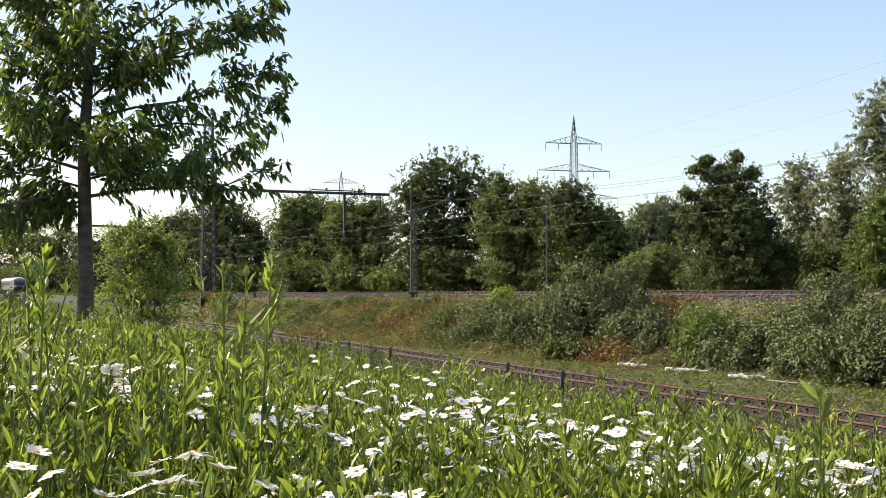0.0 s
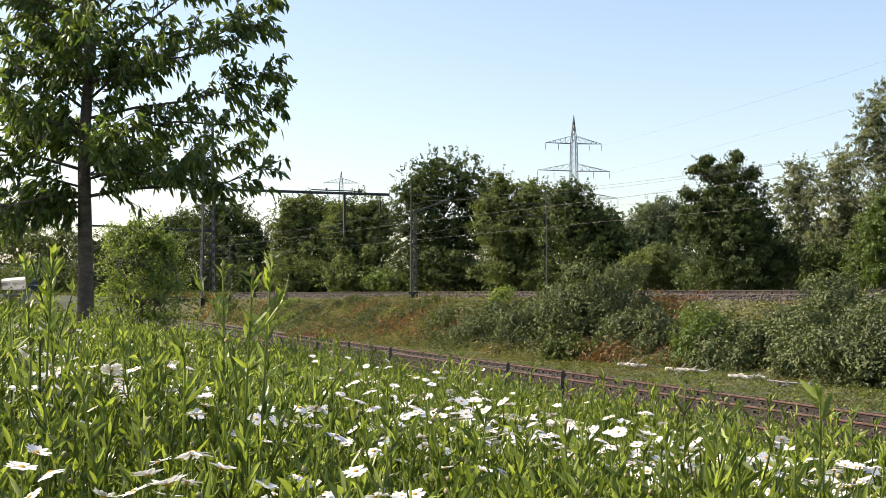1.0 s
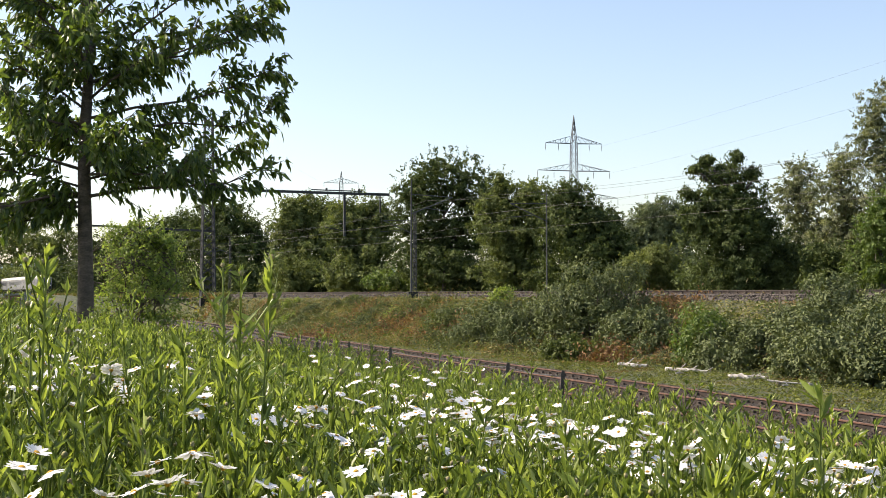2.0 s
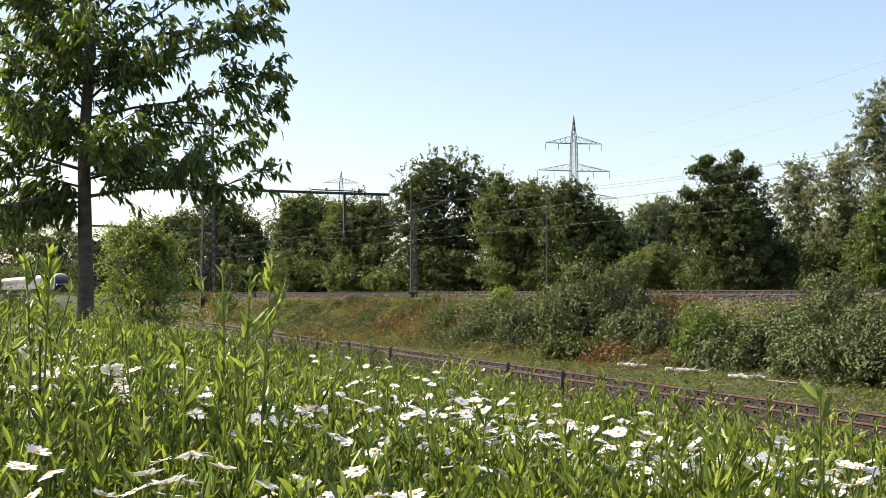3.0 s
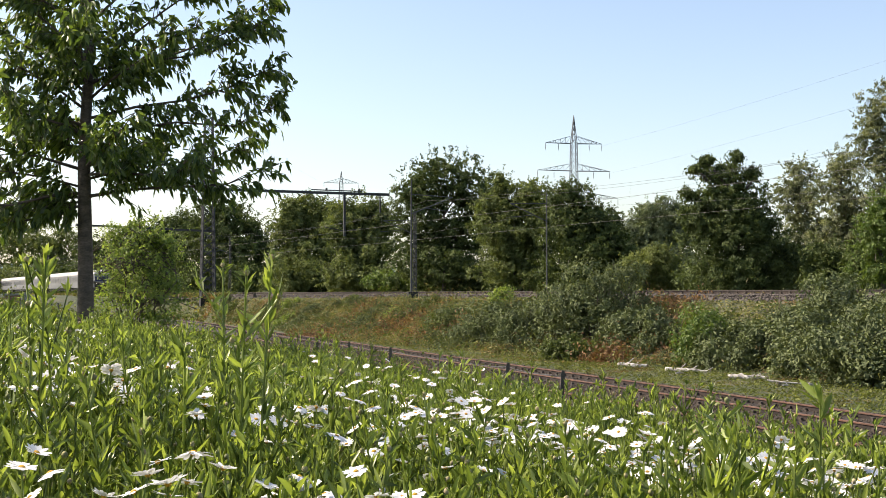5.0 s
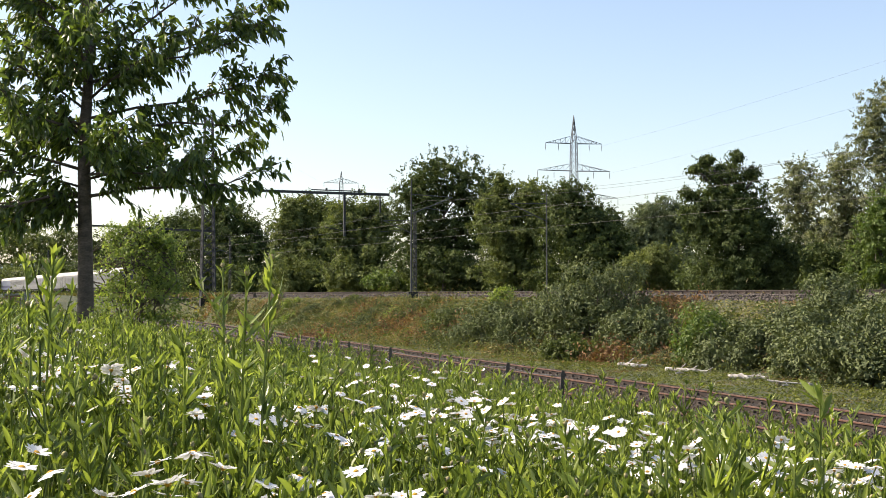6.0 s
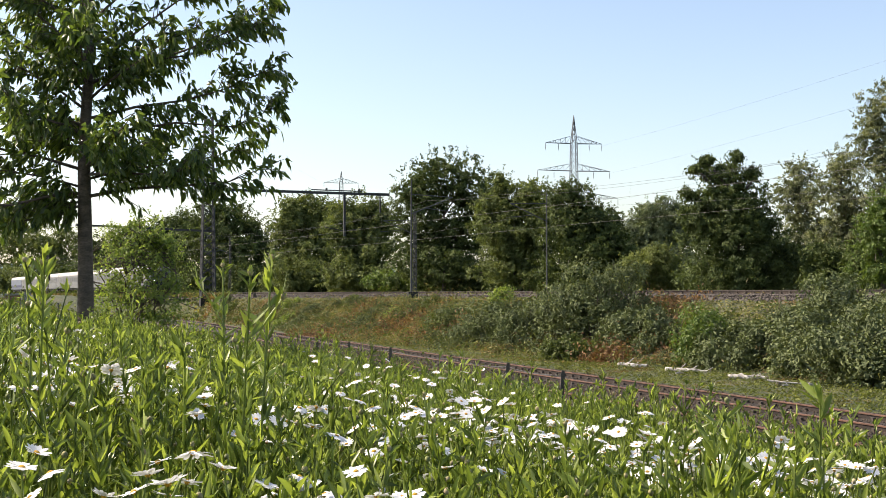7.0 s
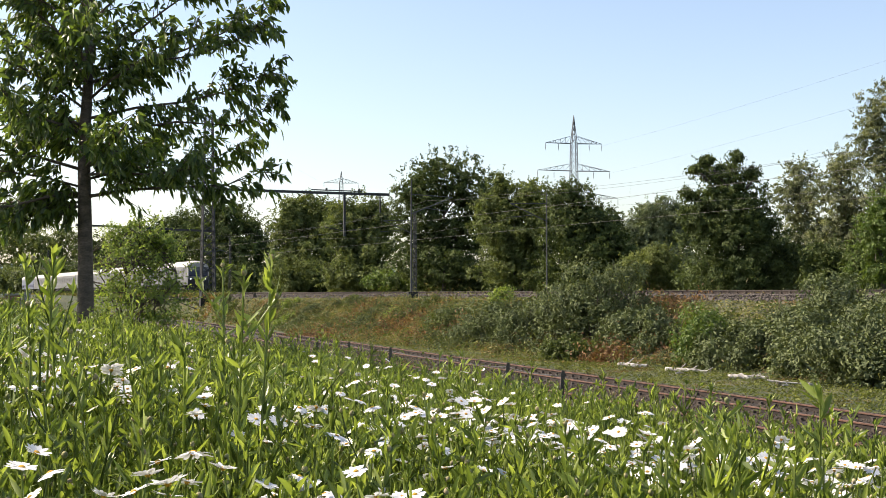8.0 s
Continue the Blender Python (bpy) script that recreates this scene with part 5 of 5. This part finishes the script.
tree(19, -7.5, 30.0, 3.3, [(-0.03, 2.88, 0.33, 0.42), (-0.56, 2.67, 0.31, 0.39), (0.58, 2.68, 0.28, 0.36), (-0.03, 2.46, 0.67, 0.58), (-0.38, 2.04, 0.67, 0.7), (0.46, 2.04, 0.63, 0.77), (-0.03, 1.07, 1.0, 0.77), (-0.58, 1.21, 0.53, 0.7), (0.67, 1.21, 0.49, 0.7)], M["shrub"], "light green bushy young tree beside the meadow", clumps=240, per=12, fill=0.12, leaf=0.06, spread=0.15, trunk=0.035, stems=4, bark='bark')
tree(60, -117.0, 330.0, 6.67, [(-3.68, 2.76, 5.52, 3.91), (3.68, 2.15, 5.52, 3.29), (0.0, 2.84, 9.19, 3.37)], M["mid_green"], "dense dark undergrowth along the far side of the line", leaf=0.63, spread=1.32, clumps=190, per=22, trunk=0.08, name='hedge_shrub', category='shrub', group='undergrowth behind the railway', stems=2, fill=1.8)
tree(61, -103.3, 330.0, 6.21, [(-3.68, 2.46, 5.52, 3.6), (3.68, 1.85, 5.52, 2.99), (0.0, 2.84, 9.19, 3.37)], M["dark_oak"], "dense dark undergrowth along the far side of the line", leaf=0.63, spread=1.32, clumps=190, per=22, trunk=0.08, name='hedge_shrub', category='shrub', group='undergrowth behind the railway', stems=2, fill=1.8)
tree(62, -85.3, 314.7, 6.13, [(-3.51, 2.55, 5.26, 3.58), (3.51, 1.96, 5.26, 3.0), (0.0, 2.77, 8.77, 3.21)], M["dark_oak"], "dense dark undergrowth along the far side of the line", leaf=0.6, spread=1.26, clumps=190, per=22, trunk=0.08, name='hedge_shrub', category='shrub', group='undergrowth behind the railway', stems=2, fill=1.8)
tree(63, -61.0, 265.8, 5.86, [(-2.96, 2.53, 4.44, 3.33), (2.96, 2.03, 4.44, 2.84), (0.0, 2.4, 7.41, 2.72)], M["mid_green"], "dense dark undergrowth along the far side of the line", leaf=0.51, spread=1.06, clumps=190, per=22, trunk=0.08, name='hedge_shrub', category='shrub', group='undergrowth behind the railway', stems=2, fill=1.8)
tree(64, -44.9, 233.6, 5.74, [(-2.6, 2.54, 3.9, 3.2), (2.6, 2.11, 3.9, 2.77), (0.0, 2.16, 6.51, 2.39)], M["dark_oak"], "dense dark undergrowth along the far side of the line", leaf=0.44, spread=0.93, clumps=190, per=22, trunk=0.08, name='hedge_shrub', category='shrub', group='undergrowth behind the railway', stems=2, fill=1.8)
tree(65, -32.3, 208.3, 4.98, [(-2.13, 2.22, 3.19, 2.76), (2.13, 1.83, 3.19, 2.37), (0.0, 1.97, 5.32, 2.13)], M["dark_oak"], "dense dark undergrowth along the far side of the line", leaf=0.4, spread=0.83, clumps=190, per=22, trunk=0.08, name='hedge_shrub', category='shrub', group='undergrowth behind the railway', stems=2, fill=1.8)
tree(66, -23.3, 190.3, 4.76, [(-1.94, 2.15, 2.92, 2.61), (1.94, 1.8, 2.92, 2.25), (0.0, 1.84, 4.86, 1.94)], M["mid_green"], "dense dark undergrowth along the far side of the line", leaf=0.36, spread=0.76, clumps=190, per=22, trunk=0.08, name='hedge_shrub', category='shrub', group='undergrowth behind the railway', stems=2, fill=1.8)
tree(67, -15.8, 175.2, 4.09, [(-1.79, 1.85, 2.68, 2.24), (1.79, 1.52, 2.68, 1.91), (0.0, 1.73, 4.47, 1.79)], M["dark_oak"], "dense dark undergrowth along the far side of the line", leaf=0.33, spread=0.7, clumps=190, per=22, trunk=0.08, name='hedge_shrub', category='shrub', group='undergrowth behind the railway', stems=2, fill=1.8)
tree(68, -10.2, 164.0, 3.39, [(-0.97, 1.53, 1.46, 1.86), (0.97, 1.23, 1.46, 1.56), (0.0, 1.64, 2.44, 1.67)], M["dark_oak"], "dense dark undergrowth along the far side of the line", leaf=0.31, spread=0.66, clumps=190, per=22, trunk=0.08, name='hedge_shrub', category='shrub', group='undergrowth behind the railway', stems=2, fill=1.8)
tree(69, 0.4, 142.7, 3.28, [(-1.19, 1.52, 1.79, 1.76), (1.19, 1.25, 1.79, 1.49), (0.0, 1.49, 2.98, 1.46)], M["mid_green"], "dense dark undergrowth along the far side of the line", leaf=0.27, spread=0.57, clumps=190, per=22, trunk=0.08, name='hedge_shrub', category='shrub', group='undergrowth behind the railway', stems=2, fill=1.8)
tree(81, -4.2, 150.0, 3.2, [(-1.0, 1.5, 1.8, 1.5), (1.1, 1.3, 1.7, 1.5), (0.0, 1.4, 2.6, 1.3)], M["olive"], "olive green undergrowth along the far side of the line", leaf=0.27, spread=0.57, clumps=190, per=22, trunk=0.08, name='hedge_shrub', category='shrub', group='undergrowth behind the railway', stems=2, fill=1.8)
tree(70, 4.1, 135.2, 3.5, [(-1.38, 1.65, 2.07, 1.85), (1.38, 1.4, 2.07, 1.6), (0.0, 1.43, 3.45, 1.38)], M["dark_oak"], "dense dark undergrowth along the far side of the line", leaf=0.26, spread=0.54, clumps=190, per=22, trunk=0.08, name='hedge_shrub', category='shrub', group='undergrowth behind the railway', stems=2, fill=1.8)
tree(71, 8.0, 127.4, 3.32, [(-1.3, 1.58, 1.95, 1.74), (1.3, 1.34, 1.95, 1.51), (0.0, 1.37, 3.25, 1.3)], M["dark_oak"], "dense dark undergrowth along the far side of the line", leaf=0.24, spread=0.51, clumps=190, per=22, trunk=0.08, name='hedge_shrub', category='shrub', group='undergrowth behind the railway', stems=2, fill=1.8)
tree(72, 11.5, 120.4, 3.17, [(-1.23, 1.52, 1.84, 1.65), (1.23, 1.29, 1.84, 1.43), (0.0, 1.32, 3.07, 1.23)], M["mid_green"], "dense dark undergrowth along the far side of the line", leaf=0.23, spread=0.48, clumps=190, per=22, trunk=0.08, name='hedge_shrub', category='shrub', group='undergrowth behind the railway', stems=2, fill=1.8)
tree(73, 14.6, 114.1, 2.81, [(-1.17, 1.35, 1.75, 1.46), (1.17, 1.14, 1.75, 1.25), (0.0, 1.27, 2.91, 1.17)], M["dark_oak"], "dense dark undergrowth along the far side of the line", leaf=0.22, spread=0.46, clumps=190, per=22, trunk=0.08, name='hedge_shrub', category='shrub', group='undergrowth behind the railway', stems=2, fill=1.8)
tree(74, 16.9, 109.7, 2.92, [(-0.81, 1.42, 1.22, 1.5), (0.81, 1.22, 1.22, 1.3), (0.0, 1.24, 2.04, 1.12)], M["olive"], "dense dark undergrowth along the far side of the line", leaf=0.21, spread=0.44, clumps=190, per=22, trunk=0.08, name='hedge_shrub', category='shrub', group='undergrowth behind the railway', stems=2, fill=1.8)
tree(75, 19.6, 104.1, 2.6, [(-0.97, 1.27, 1.45, 1.33), (0.97, 1.08, 1.45, 1.14), (0.0, 1.2, 2.42, 1.06)], M["olive"], "dense dark undergrowth along the far side of the line", leaf=0.2, spread=0.42, clumps=190, per=22, trunk=0.08, name='hedge_shrub', category='shrub', group='undergrowth behind the railway', stems=2, fill=1.8)
tree(76, 22.0, 99.4, 2.69, [(-1.11, 1.33, 1.66, 1.36), (1.11, 1.14, 1.66, 1.18), (0.0, 1.17, 2.77, 1.02)], M["dark_oak"], "dense dark undergrowth along the far side of the line", leaf=0.19, spread=0.4, clumps=190, per=22, trunk=0.08, name='hedge_shrub', category='shrub', group='undergrowth behind the railway', stems=2, fill=1.8)
tree(77, 24.4, 94.5, 3.23, [(-1.05, 1.61, 1.58, 1.62), (1.05, 1.44, 1.58, 1.45), (0.0, 1.13, 2.63, 0.97)], M["dark_oak"], "dense dark undergrowth along the far side of the line", leaf=0.18, spread=0.38, clumps=190, per=22, trunk=0.08, name='hedge_shrub', category='shrub', group='undergrowth behind the railway', stems=2, fill=1.8)
tree(78, 26.3, 90.6, 3.75, [(-0.84, 1.88, 1.26, 1.87), (0.84, 1.71, 1.26, 1.7), (0.0, 1.1, 2.1, 0.93)], M["mid_green"], "dense dark undergrowth along the far side of the line", leaf=0.17, spread=0.36, clumps=190, per=22, trunk=0.08, name='hedge_shrub', category='shrub', group='undergrowth behind the railway', stems=2, fill=1.8)
tree(79, 28.1, 87.1, 3.94, [(-0.97, 1.98, 1.45, 1.96), (0.97, 1.82, 1.45, 1.8), (0.0, 1.07, 2.42, 0.89)], M["dark_oak"], "dense dark undergrowth along the far side of the line", leaf=0.17, spread=0.35, clumps=190, per=22, trunk=0.08, name='hedge_shrub', category='shrub', group='undergrowth behind the railway', stems=2, fill=1.8)
tree(80, 30.0, 83.3, 3.86, [(-1.08, 1.95, 1.62, 1.91), (1.08, 1.8, 1.62, 1.76), (0.0, 1.05, 2.71, 0.85)], M["dark_oak"], "dense dark undergrowth along the far side of the line", leaf=0.16, spread=0.33, clumps=190, per=22, trunk=0.08, name='hedge_shrub', category='shrub', group='undergrowth behind the railway', stems=2, fill=1.8)
clump(31, 7.44, 57.02, 1.91, 1.7, 2.95, M["bramble"], "tall leafy grey-green bush on the embankment", 12000, stems=26, upright=0.8)
clump(32, 5.81, 57.90, 1.67, 1.5, 2.24, M["bramble"], "grey-green bramble bush on the embankment", 8000)
clump(33, 4.33, 59.80, 1.67, 1.5, 1.96, M["bramble"], "grey-green bramble bush on the embankment", 8000)
clump(34, 2.39, 63.50, 1.62, 1.5, 1.68, M["bramble"], "grey-green bramble bush on the embankment", 7000)
clump(35, 8.41, 53.90, 1.40, 1.3, 1.35, M["bramble"], "grey-green bramble bush on the embankment", 8000)
clump(36, 9.28, 51.78, 1.00, 1.1, 0.85, M["bramble"], "grey-green bramble bush on the embankment", 5000)
clump(37, 10.24, 48.36, 0.81, 1.1, 1.89, M["fresh"], "fresh green shrub among the brambles", 4500, upright=0.8, stems=14)
clump(38, 11.20, 46.76, 1.25, 1.4, 1.25, M["bramble"], "grey-green bramble bush on the embankment", 9000)
clump(39, 12.25, 44.66, 1.25, 1.5, 1.45, M["bramble"], "grey-green bramble bush on the embankment", 9000)
clump(40, 13.13, 42.46, 1.34, 1.6, 1.73, M["bramble"], "grey-green bramble bush on the embankment", 10000)
clump(41, 13.40, 38.42, 1.25, 1.7, 2.38, M["bramble"], "grey-green bramble bush on the embankment", 11000)
clump(42, 14.18, 44.66, 1.16, 1.6, 2.45, M["bramble"], "tall upright grey-green bush on the embankment", 11000, stems=30, upright=0.8)
clump(43, 15.14, 42.56, 1.19, 1.6, 1.68, M["bramble"], "grey-green bramble bush on the embankment", 9000)
clump(44, -0.29, 68.94, 0.83, 0.9, 1.25, M["weed"], "small dark green bush on the embankment", 2500)
clump(45, 3.30, 70.46, 0.65, 0.6, 0.99, M["shrub"], "small yellowish shrub at the top of the bank", 1500, upright=0.8)
clump(46, 5.63, 53.64, 1.25, 0.9, 0.92, M["weed"], "low weeds at the foot of the brambles", 3000)
r_ = np.random.default_rng(90)
small_ = 0
while small_ < 64:
    s_, f_ = r_.uniform(28, 125), r_.uniform(0.12, 0.86)
    p_ = lower_at(20.8, s_).lerp(upper_at(35.8, s_ * 1.02), f_)
    size_ = r_.uniform(0.35, 0.9)
    if p_.x * 0.857 + p_.y * 0.515 < 33.2 or p_.y > 60 and abs(p_.x / p_.y) > 0.3:
        continue
    small_ += 1
    kind_ = r_.choice(3, p=(0.45, 0.35, 0.2))
    clump(100 + small_, p_.x, p_.y, size_, size_ * 0.8, size_ * r_.uniform(0.5, 0.8), M[("weed", "bramble", "shrub")[kind_]],
          ("low dark green weeds on the embankment", "small grey-green bramble on the embankment", "small yellow-green shrub on the embankment")[kind_],
          int(1100 * size_ + 250), leaf=0.12, stems=5, upright=0.5, name=("weed_clump", "bramble_bush", "small_shrub")[kind_])
# spots of dry growth: x, y, spread
RUST = [(-4.5, 78.4, 1.1), (-3.0, 76.2, 0.9), (10.0, 58.5, 1.2), (-8.2, 82.0, 0.8), (-0.9, 70.1, 0.7), (-0.4, 67.2, 0.5), (9.8, 51.8, 0.5), (7.1, 52.2, 0.5), (-5.8, 87.2, 0.8)]
portal_mast()
for s_ in (78.8,):
    p_ = upper_at(36.75, s_)
    m_, z_ = pole(p_.x, p_.y, 8.6, "slim grey catenary pole on a dark concrete base")
    cantilever(m_, RAIL_UP + 5.45, 3.3, z_)
p_ = upper_at(37.0, 246.9)
m_, z_ = pole(p_.x, p_.y, 9.0, "far dark catenary pole with a dark signal box", True)
part("signal_box", Build().box((0, -0.3, 3.9), (0.75, 0.4, 1.7)).box((0, -0.56, 4.3), (0.3, 0.14, 0.3)), M["dark_base"], m_, "dark signal box")
cantilever(m_, RAIL_UP + 5.45, 3.3, z_)
for s_, lat_ in ((106.4, True), (82.0, False), (168.0, True), (230.0, True)):
    p_ = upper_at(50.0, s_)
    m_, z_ = pole(p_.x, p_.y, 8.4, "slim catenary pole on the far side of the line", lat_)
    cantilever(m_, RAIL_UP + 5.45, -3.3, z_)
catenary()
hills()
pylon(41.0, 380.0, 0.0, 58.8, ((49.9, 9.2), (41.3, 11.8), (32.9, 14.5)), "tall grey lattice transmission tower with cross arms")
pylon(-52.0, 620.0, 0.0, 65.5, ((59.5, 8.8), (50.0, 10.5)), "distant grey lattice transmission tower")
fence()
left_yard()
log(10.45, 41.90, 1.30, 0.105, -22, 3, "pale felled birch log lying in the grass")
log(9.22, 45.70, 1.75, 0.09, -22, 4, "long pale birch log half hidden in the grass")
log(7.55, 48.60, 1.15, 0.12, -22, 5, "short pale birch log at the foot of the bank")
for a_ in ((10.72, 37.8, 1.0, 50, 8), (11.37, 38.5, 1.3, -15, 5), (11.6, 37.8, 0.8, 30, 12), (8.58, 43.9, 0.8, 50, 5), (10.87, 39.3, 0.9, -30, 8)):
    stick(*a_)
stump(0.33, 77.80, 0.12, 0.4)
stump(0.79, 77.70, 0.06, 0.5)
stump(1.83, 61.60, 0.13, 0.25)
stump(10.66, 38.80, 0.13, 0.22)
stump(-18.42, 118.80, 0.2, 0.5)
rng_ = np.random.default_rng(21)


def bank_place(r, n):
    s, f = r.uniform(0, 1, n) ** 1.4 * 185 + 4, r.uniform(0, 1, n)
    p0 = np.stack([20.2 * C2 - s * S2, 20.2 * S2 + s * C2], 1)
    p1 = np.stack([36.2 * C1 - s * S1, 36.2 * S1 + s * C1], 1)
    q = p0 + (p1 - p0) * f[:, None]
    q = q[(q[:, 0] * 0.857 + q[:, 1] * 0.515 > 32.4) & (q[:, 0] * C2 + q[:, 1] * S2 > 20.5)]
    return q[:, 0], q[:, 1]


def bank_low(r, n):
    x, y = bank_place(r, n)
    ok = x * C1 + y * S1 < 34.8
    return x[ok], y[ok]


def verge_place(r, n):
    s, f = r.uniform(5, 90, n), r.uniform(20.1, 30, n)
    return f * C2 - s * S2, f * S2 + s * C2


ground_cover("bank_grass", 41, 150000, bank_place, M["bank_grass"], 0.2, 0.06, "rough yellow-green grass with rusty dry patches on the embankment", lying=True)
ground_cover("verge_grass", 42, 70000, verge_place, M["verge_grass"], 0.13, 0.028, "short green grass along the foot of the embankment", lying=True)
tufts("bank_weeds", 43, 1300, bank_low, M["weed"], "low dark green weeds and nettles over the embankment", 0.17, 0.26, 40)


def fence_place(r, n):
    s, f = 5 + 50 * r.uniform(0, 1, n) ** 1.3, r.uniform(8.4, 11.4, n)
    return f * C2 - s * S2, f * S2 + s * C2


tufts("trackside_weeds", 48, 480, fence_place, M["weed"], "dark green weeds along the old fence", 0.14, 0.34, 70)
ground_cover("trackside_grass", 49, 26000, fence_place, M["verge_grass"], 0.8, 0.018, "long grass along the old fence")


def far_meadow_place(r, n):
    y = 19 * 12.5 ** r.uniform(0, 1, n)
    x = y * r.uniform(-0.42, -0.08, n)
    ok = (x * C2 + y * S2 < 12) & (x * C1 + y * S1 < 38.0)
    return x[ok], y[ok]


ground_cover("far_meadow_grass", 50, 90000, far_meadow_place, M["verge_grass"], 0.46, 0.03, "uneven green grass stretching away beside the tracks")


def distant_place(r, n):
    x, y = far_meadow_place(r, n)
    return x[y > 75], y[y > 75]


ground_cover("distant_grass", 53, 130000, distant_place, M["bank_grass"], 0.6, 0.12, "rough grass on the far slope below the main line")


def far_bank_place(r, n):
    w, s = r.uniform(34.0, 38.3, n), r.uniform(125, 320, n)
    return w * C1 - s * S1, w * S1 + s * C1


ground_cover("far_bank_grass", 58, 16000, far_bank_place, M["bank_grass"], 0.75, 0.22, "rough grass on the far edge of the main line bed")


def far_field_place(r, n):
    y = r.uniform(50, 215, n)
    x = y * r.uniform(-0.4, -0.19, n)
    ok = (x * C2 + y * S2 < 12) & (x * C1 + y * S1 < 36)
    return x[ok], y[ok]


ground_cover("far_field_grass", 60, 60000, far_field_place, M["verge_grass"], 0.5, 0.11, "uneven green grass in the far field beside the line")
tufts("far_bank_weeds", 59, 420, far_bank_place, M["weed"], "dark green weeds along the far edge of the main line bed", 0.3, 0.5, 40)
tufts("far_meadow_weeds", 51, 1900, far_meadow_place, M["weed"], "low green weeds in the far meadow", 0.1, 0.26, 60)
tufts("bank_thicket", 52, 430, bank_low, M["bramble"], "low grey-green bramble clumps spread over the embankment", 0.15, 0.42, 150)
tufts("straw_tussocks", 54, 600, bank_low, M["straw"], "dry straw-brown grass tussocks on the embankment", 0.26, 0.4, 60, "grass", 0.14)


def litter_place(r, n):
    f = r.uniform(0, 1, n)
    return 2.6 + 5.6 * f + r.normal(size=n) * 0.5, 57.5 - 9.3 * f + r.normal(size=n) * 0.8


ground_cover("leaf_litter", 55, 9000, litter_place, M["straw"], 0.13, 0.05, "brown dead leaves and stalks at the foot of the brambles", "leaf litter", 0.25)


def track_place(r, n):
    s, f = 5 + 60 * r.uniform(0, 1, n) ** 1.2, np.where(r.random(n) < 0.75, r.uniform(11.4, 13.4, n), r.uniform(15.2, 16.9, n))
    return f * C2 - s * S2, f * S2 + s * C2


tufts("track_weeds", 56, 420, track_place, M["weed"], "straggling green weeds in the old gravel", 0.1, 0.2, 34)
ground_cover("track_grass", 57, 9000, track_place, M["straw"], 0.28, 0.012, "thin dry grass standing in the old gravel")
tufts("verge_weeds", 44, 260, verge_place, M["verge_grass"], "fresh green weeds along the foot of the embankment", 0.13, 0.28, 40)


def rust_place(r, n):
    k = r.integers(0, len(RUST), n)
    c = np.array(RUST)[k]
    return c[:, 0] + r.normal(size=n) * c[:, 2], c[:, 1] + r.normal(size=n) * c[:, 2]


tufts("dry_weeds", 45, 270, rust_place, M["rusty_weed"], "rusty brown dead weeds on the embankment", 0.2, 0.3, 44)
ground_cover("dry_stalks", 46, 5000, rust_place, M["rusty_weed"], 0.5, 0.03, "rusty dry stalks among the weeds", "weeds")
tufts("bank_tussocks", 47, 650, bank_low, M["bank_grass"], "yellowish grass tussocks over the embankment", 0.28, 0.42, 66, "grass", 0.16)
stones(rng_, "ballast_stones", 34000, upper_at, 36.5, 39.6, -10, 150, lambda u, s: np.minimum(2.38 + (u - 36.7) * 0.555, 2.69), 0.045, M["stone"], "grey crushed stones on the side of the main line bed")
stones(rng_, "old_ballast_stones", 55000, lower_at, 11.6, 20.4, 6, 80, lambda u, s: -0.15 - 0.1 * np.clip(np.abs(u - 16.05) - 3.6, 0, 2), 0.034, M["old_stone"], "dark old gravel between the rusty rails")
boughs = young_tree()
sway = meadow()
train = build_train()


def motions():
    rows = []
    for t, s in ((0.0, -315.5), (1.4, -286.5), (2.8, -257.2), (4.5, -221.7), (6.0, -190.3), (7.0, -169.4), (7.5, -159.4), (8.0, -149.8)):
        p = upper_at(W_T, -s)
        rows.append((t, pose(p.x, p.y, RAIL_UP, 0, 0, 26.5)))
    walk(train, rows)
    # a light breeze in the cherry's limbs and the tallest plants
    r = np.random.default_rng(3)
    for k, (limb, h) in enumerate(boughs):
        f, q, a = r.uniform(0.35, 0.6), r.uniform(0, 6.28), r.uniform(0.25, 0.6)
        walk(limb, [(i * 0.4, pose(0, 0, h, 0, a * math.sin(q + f * 6.28 * i * 0.4), 0.5 * a * math.sin(q * 2 + f * 4.1 * i * 0.4))) for i in range(21)])
    for plant in sway:
        m, f, q = plant.matrix_basis.copy(), r.uniform(0.4, 0.7), r.uniform(0, 6.28)
        p, turn = m.translation, math.degrees(m.to_euler().z)
        walk(plant, [(i * 0.4, pose(p.x, p.y, p.z, 0.5 * math.sin(q + f * 5 * i * 0.4), 0.9 * math.sin(q + f * 6.28 * i * 0.4), turn)) for i in range(21)])


motions()
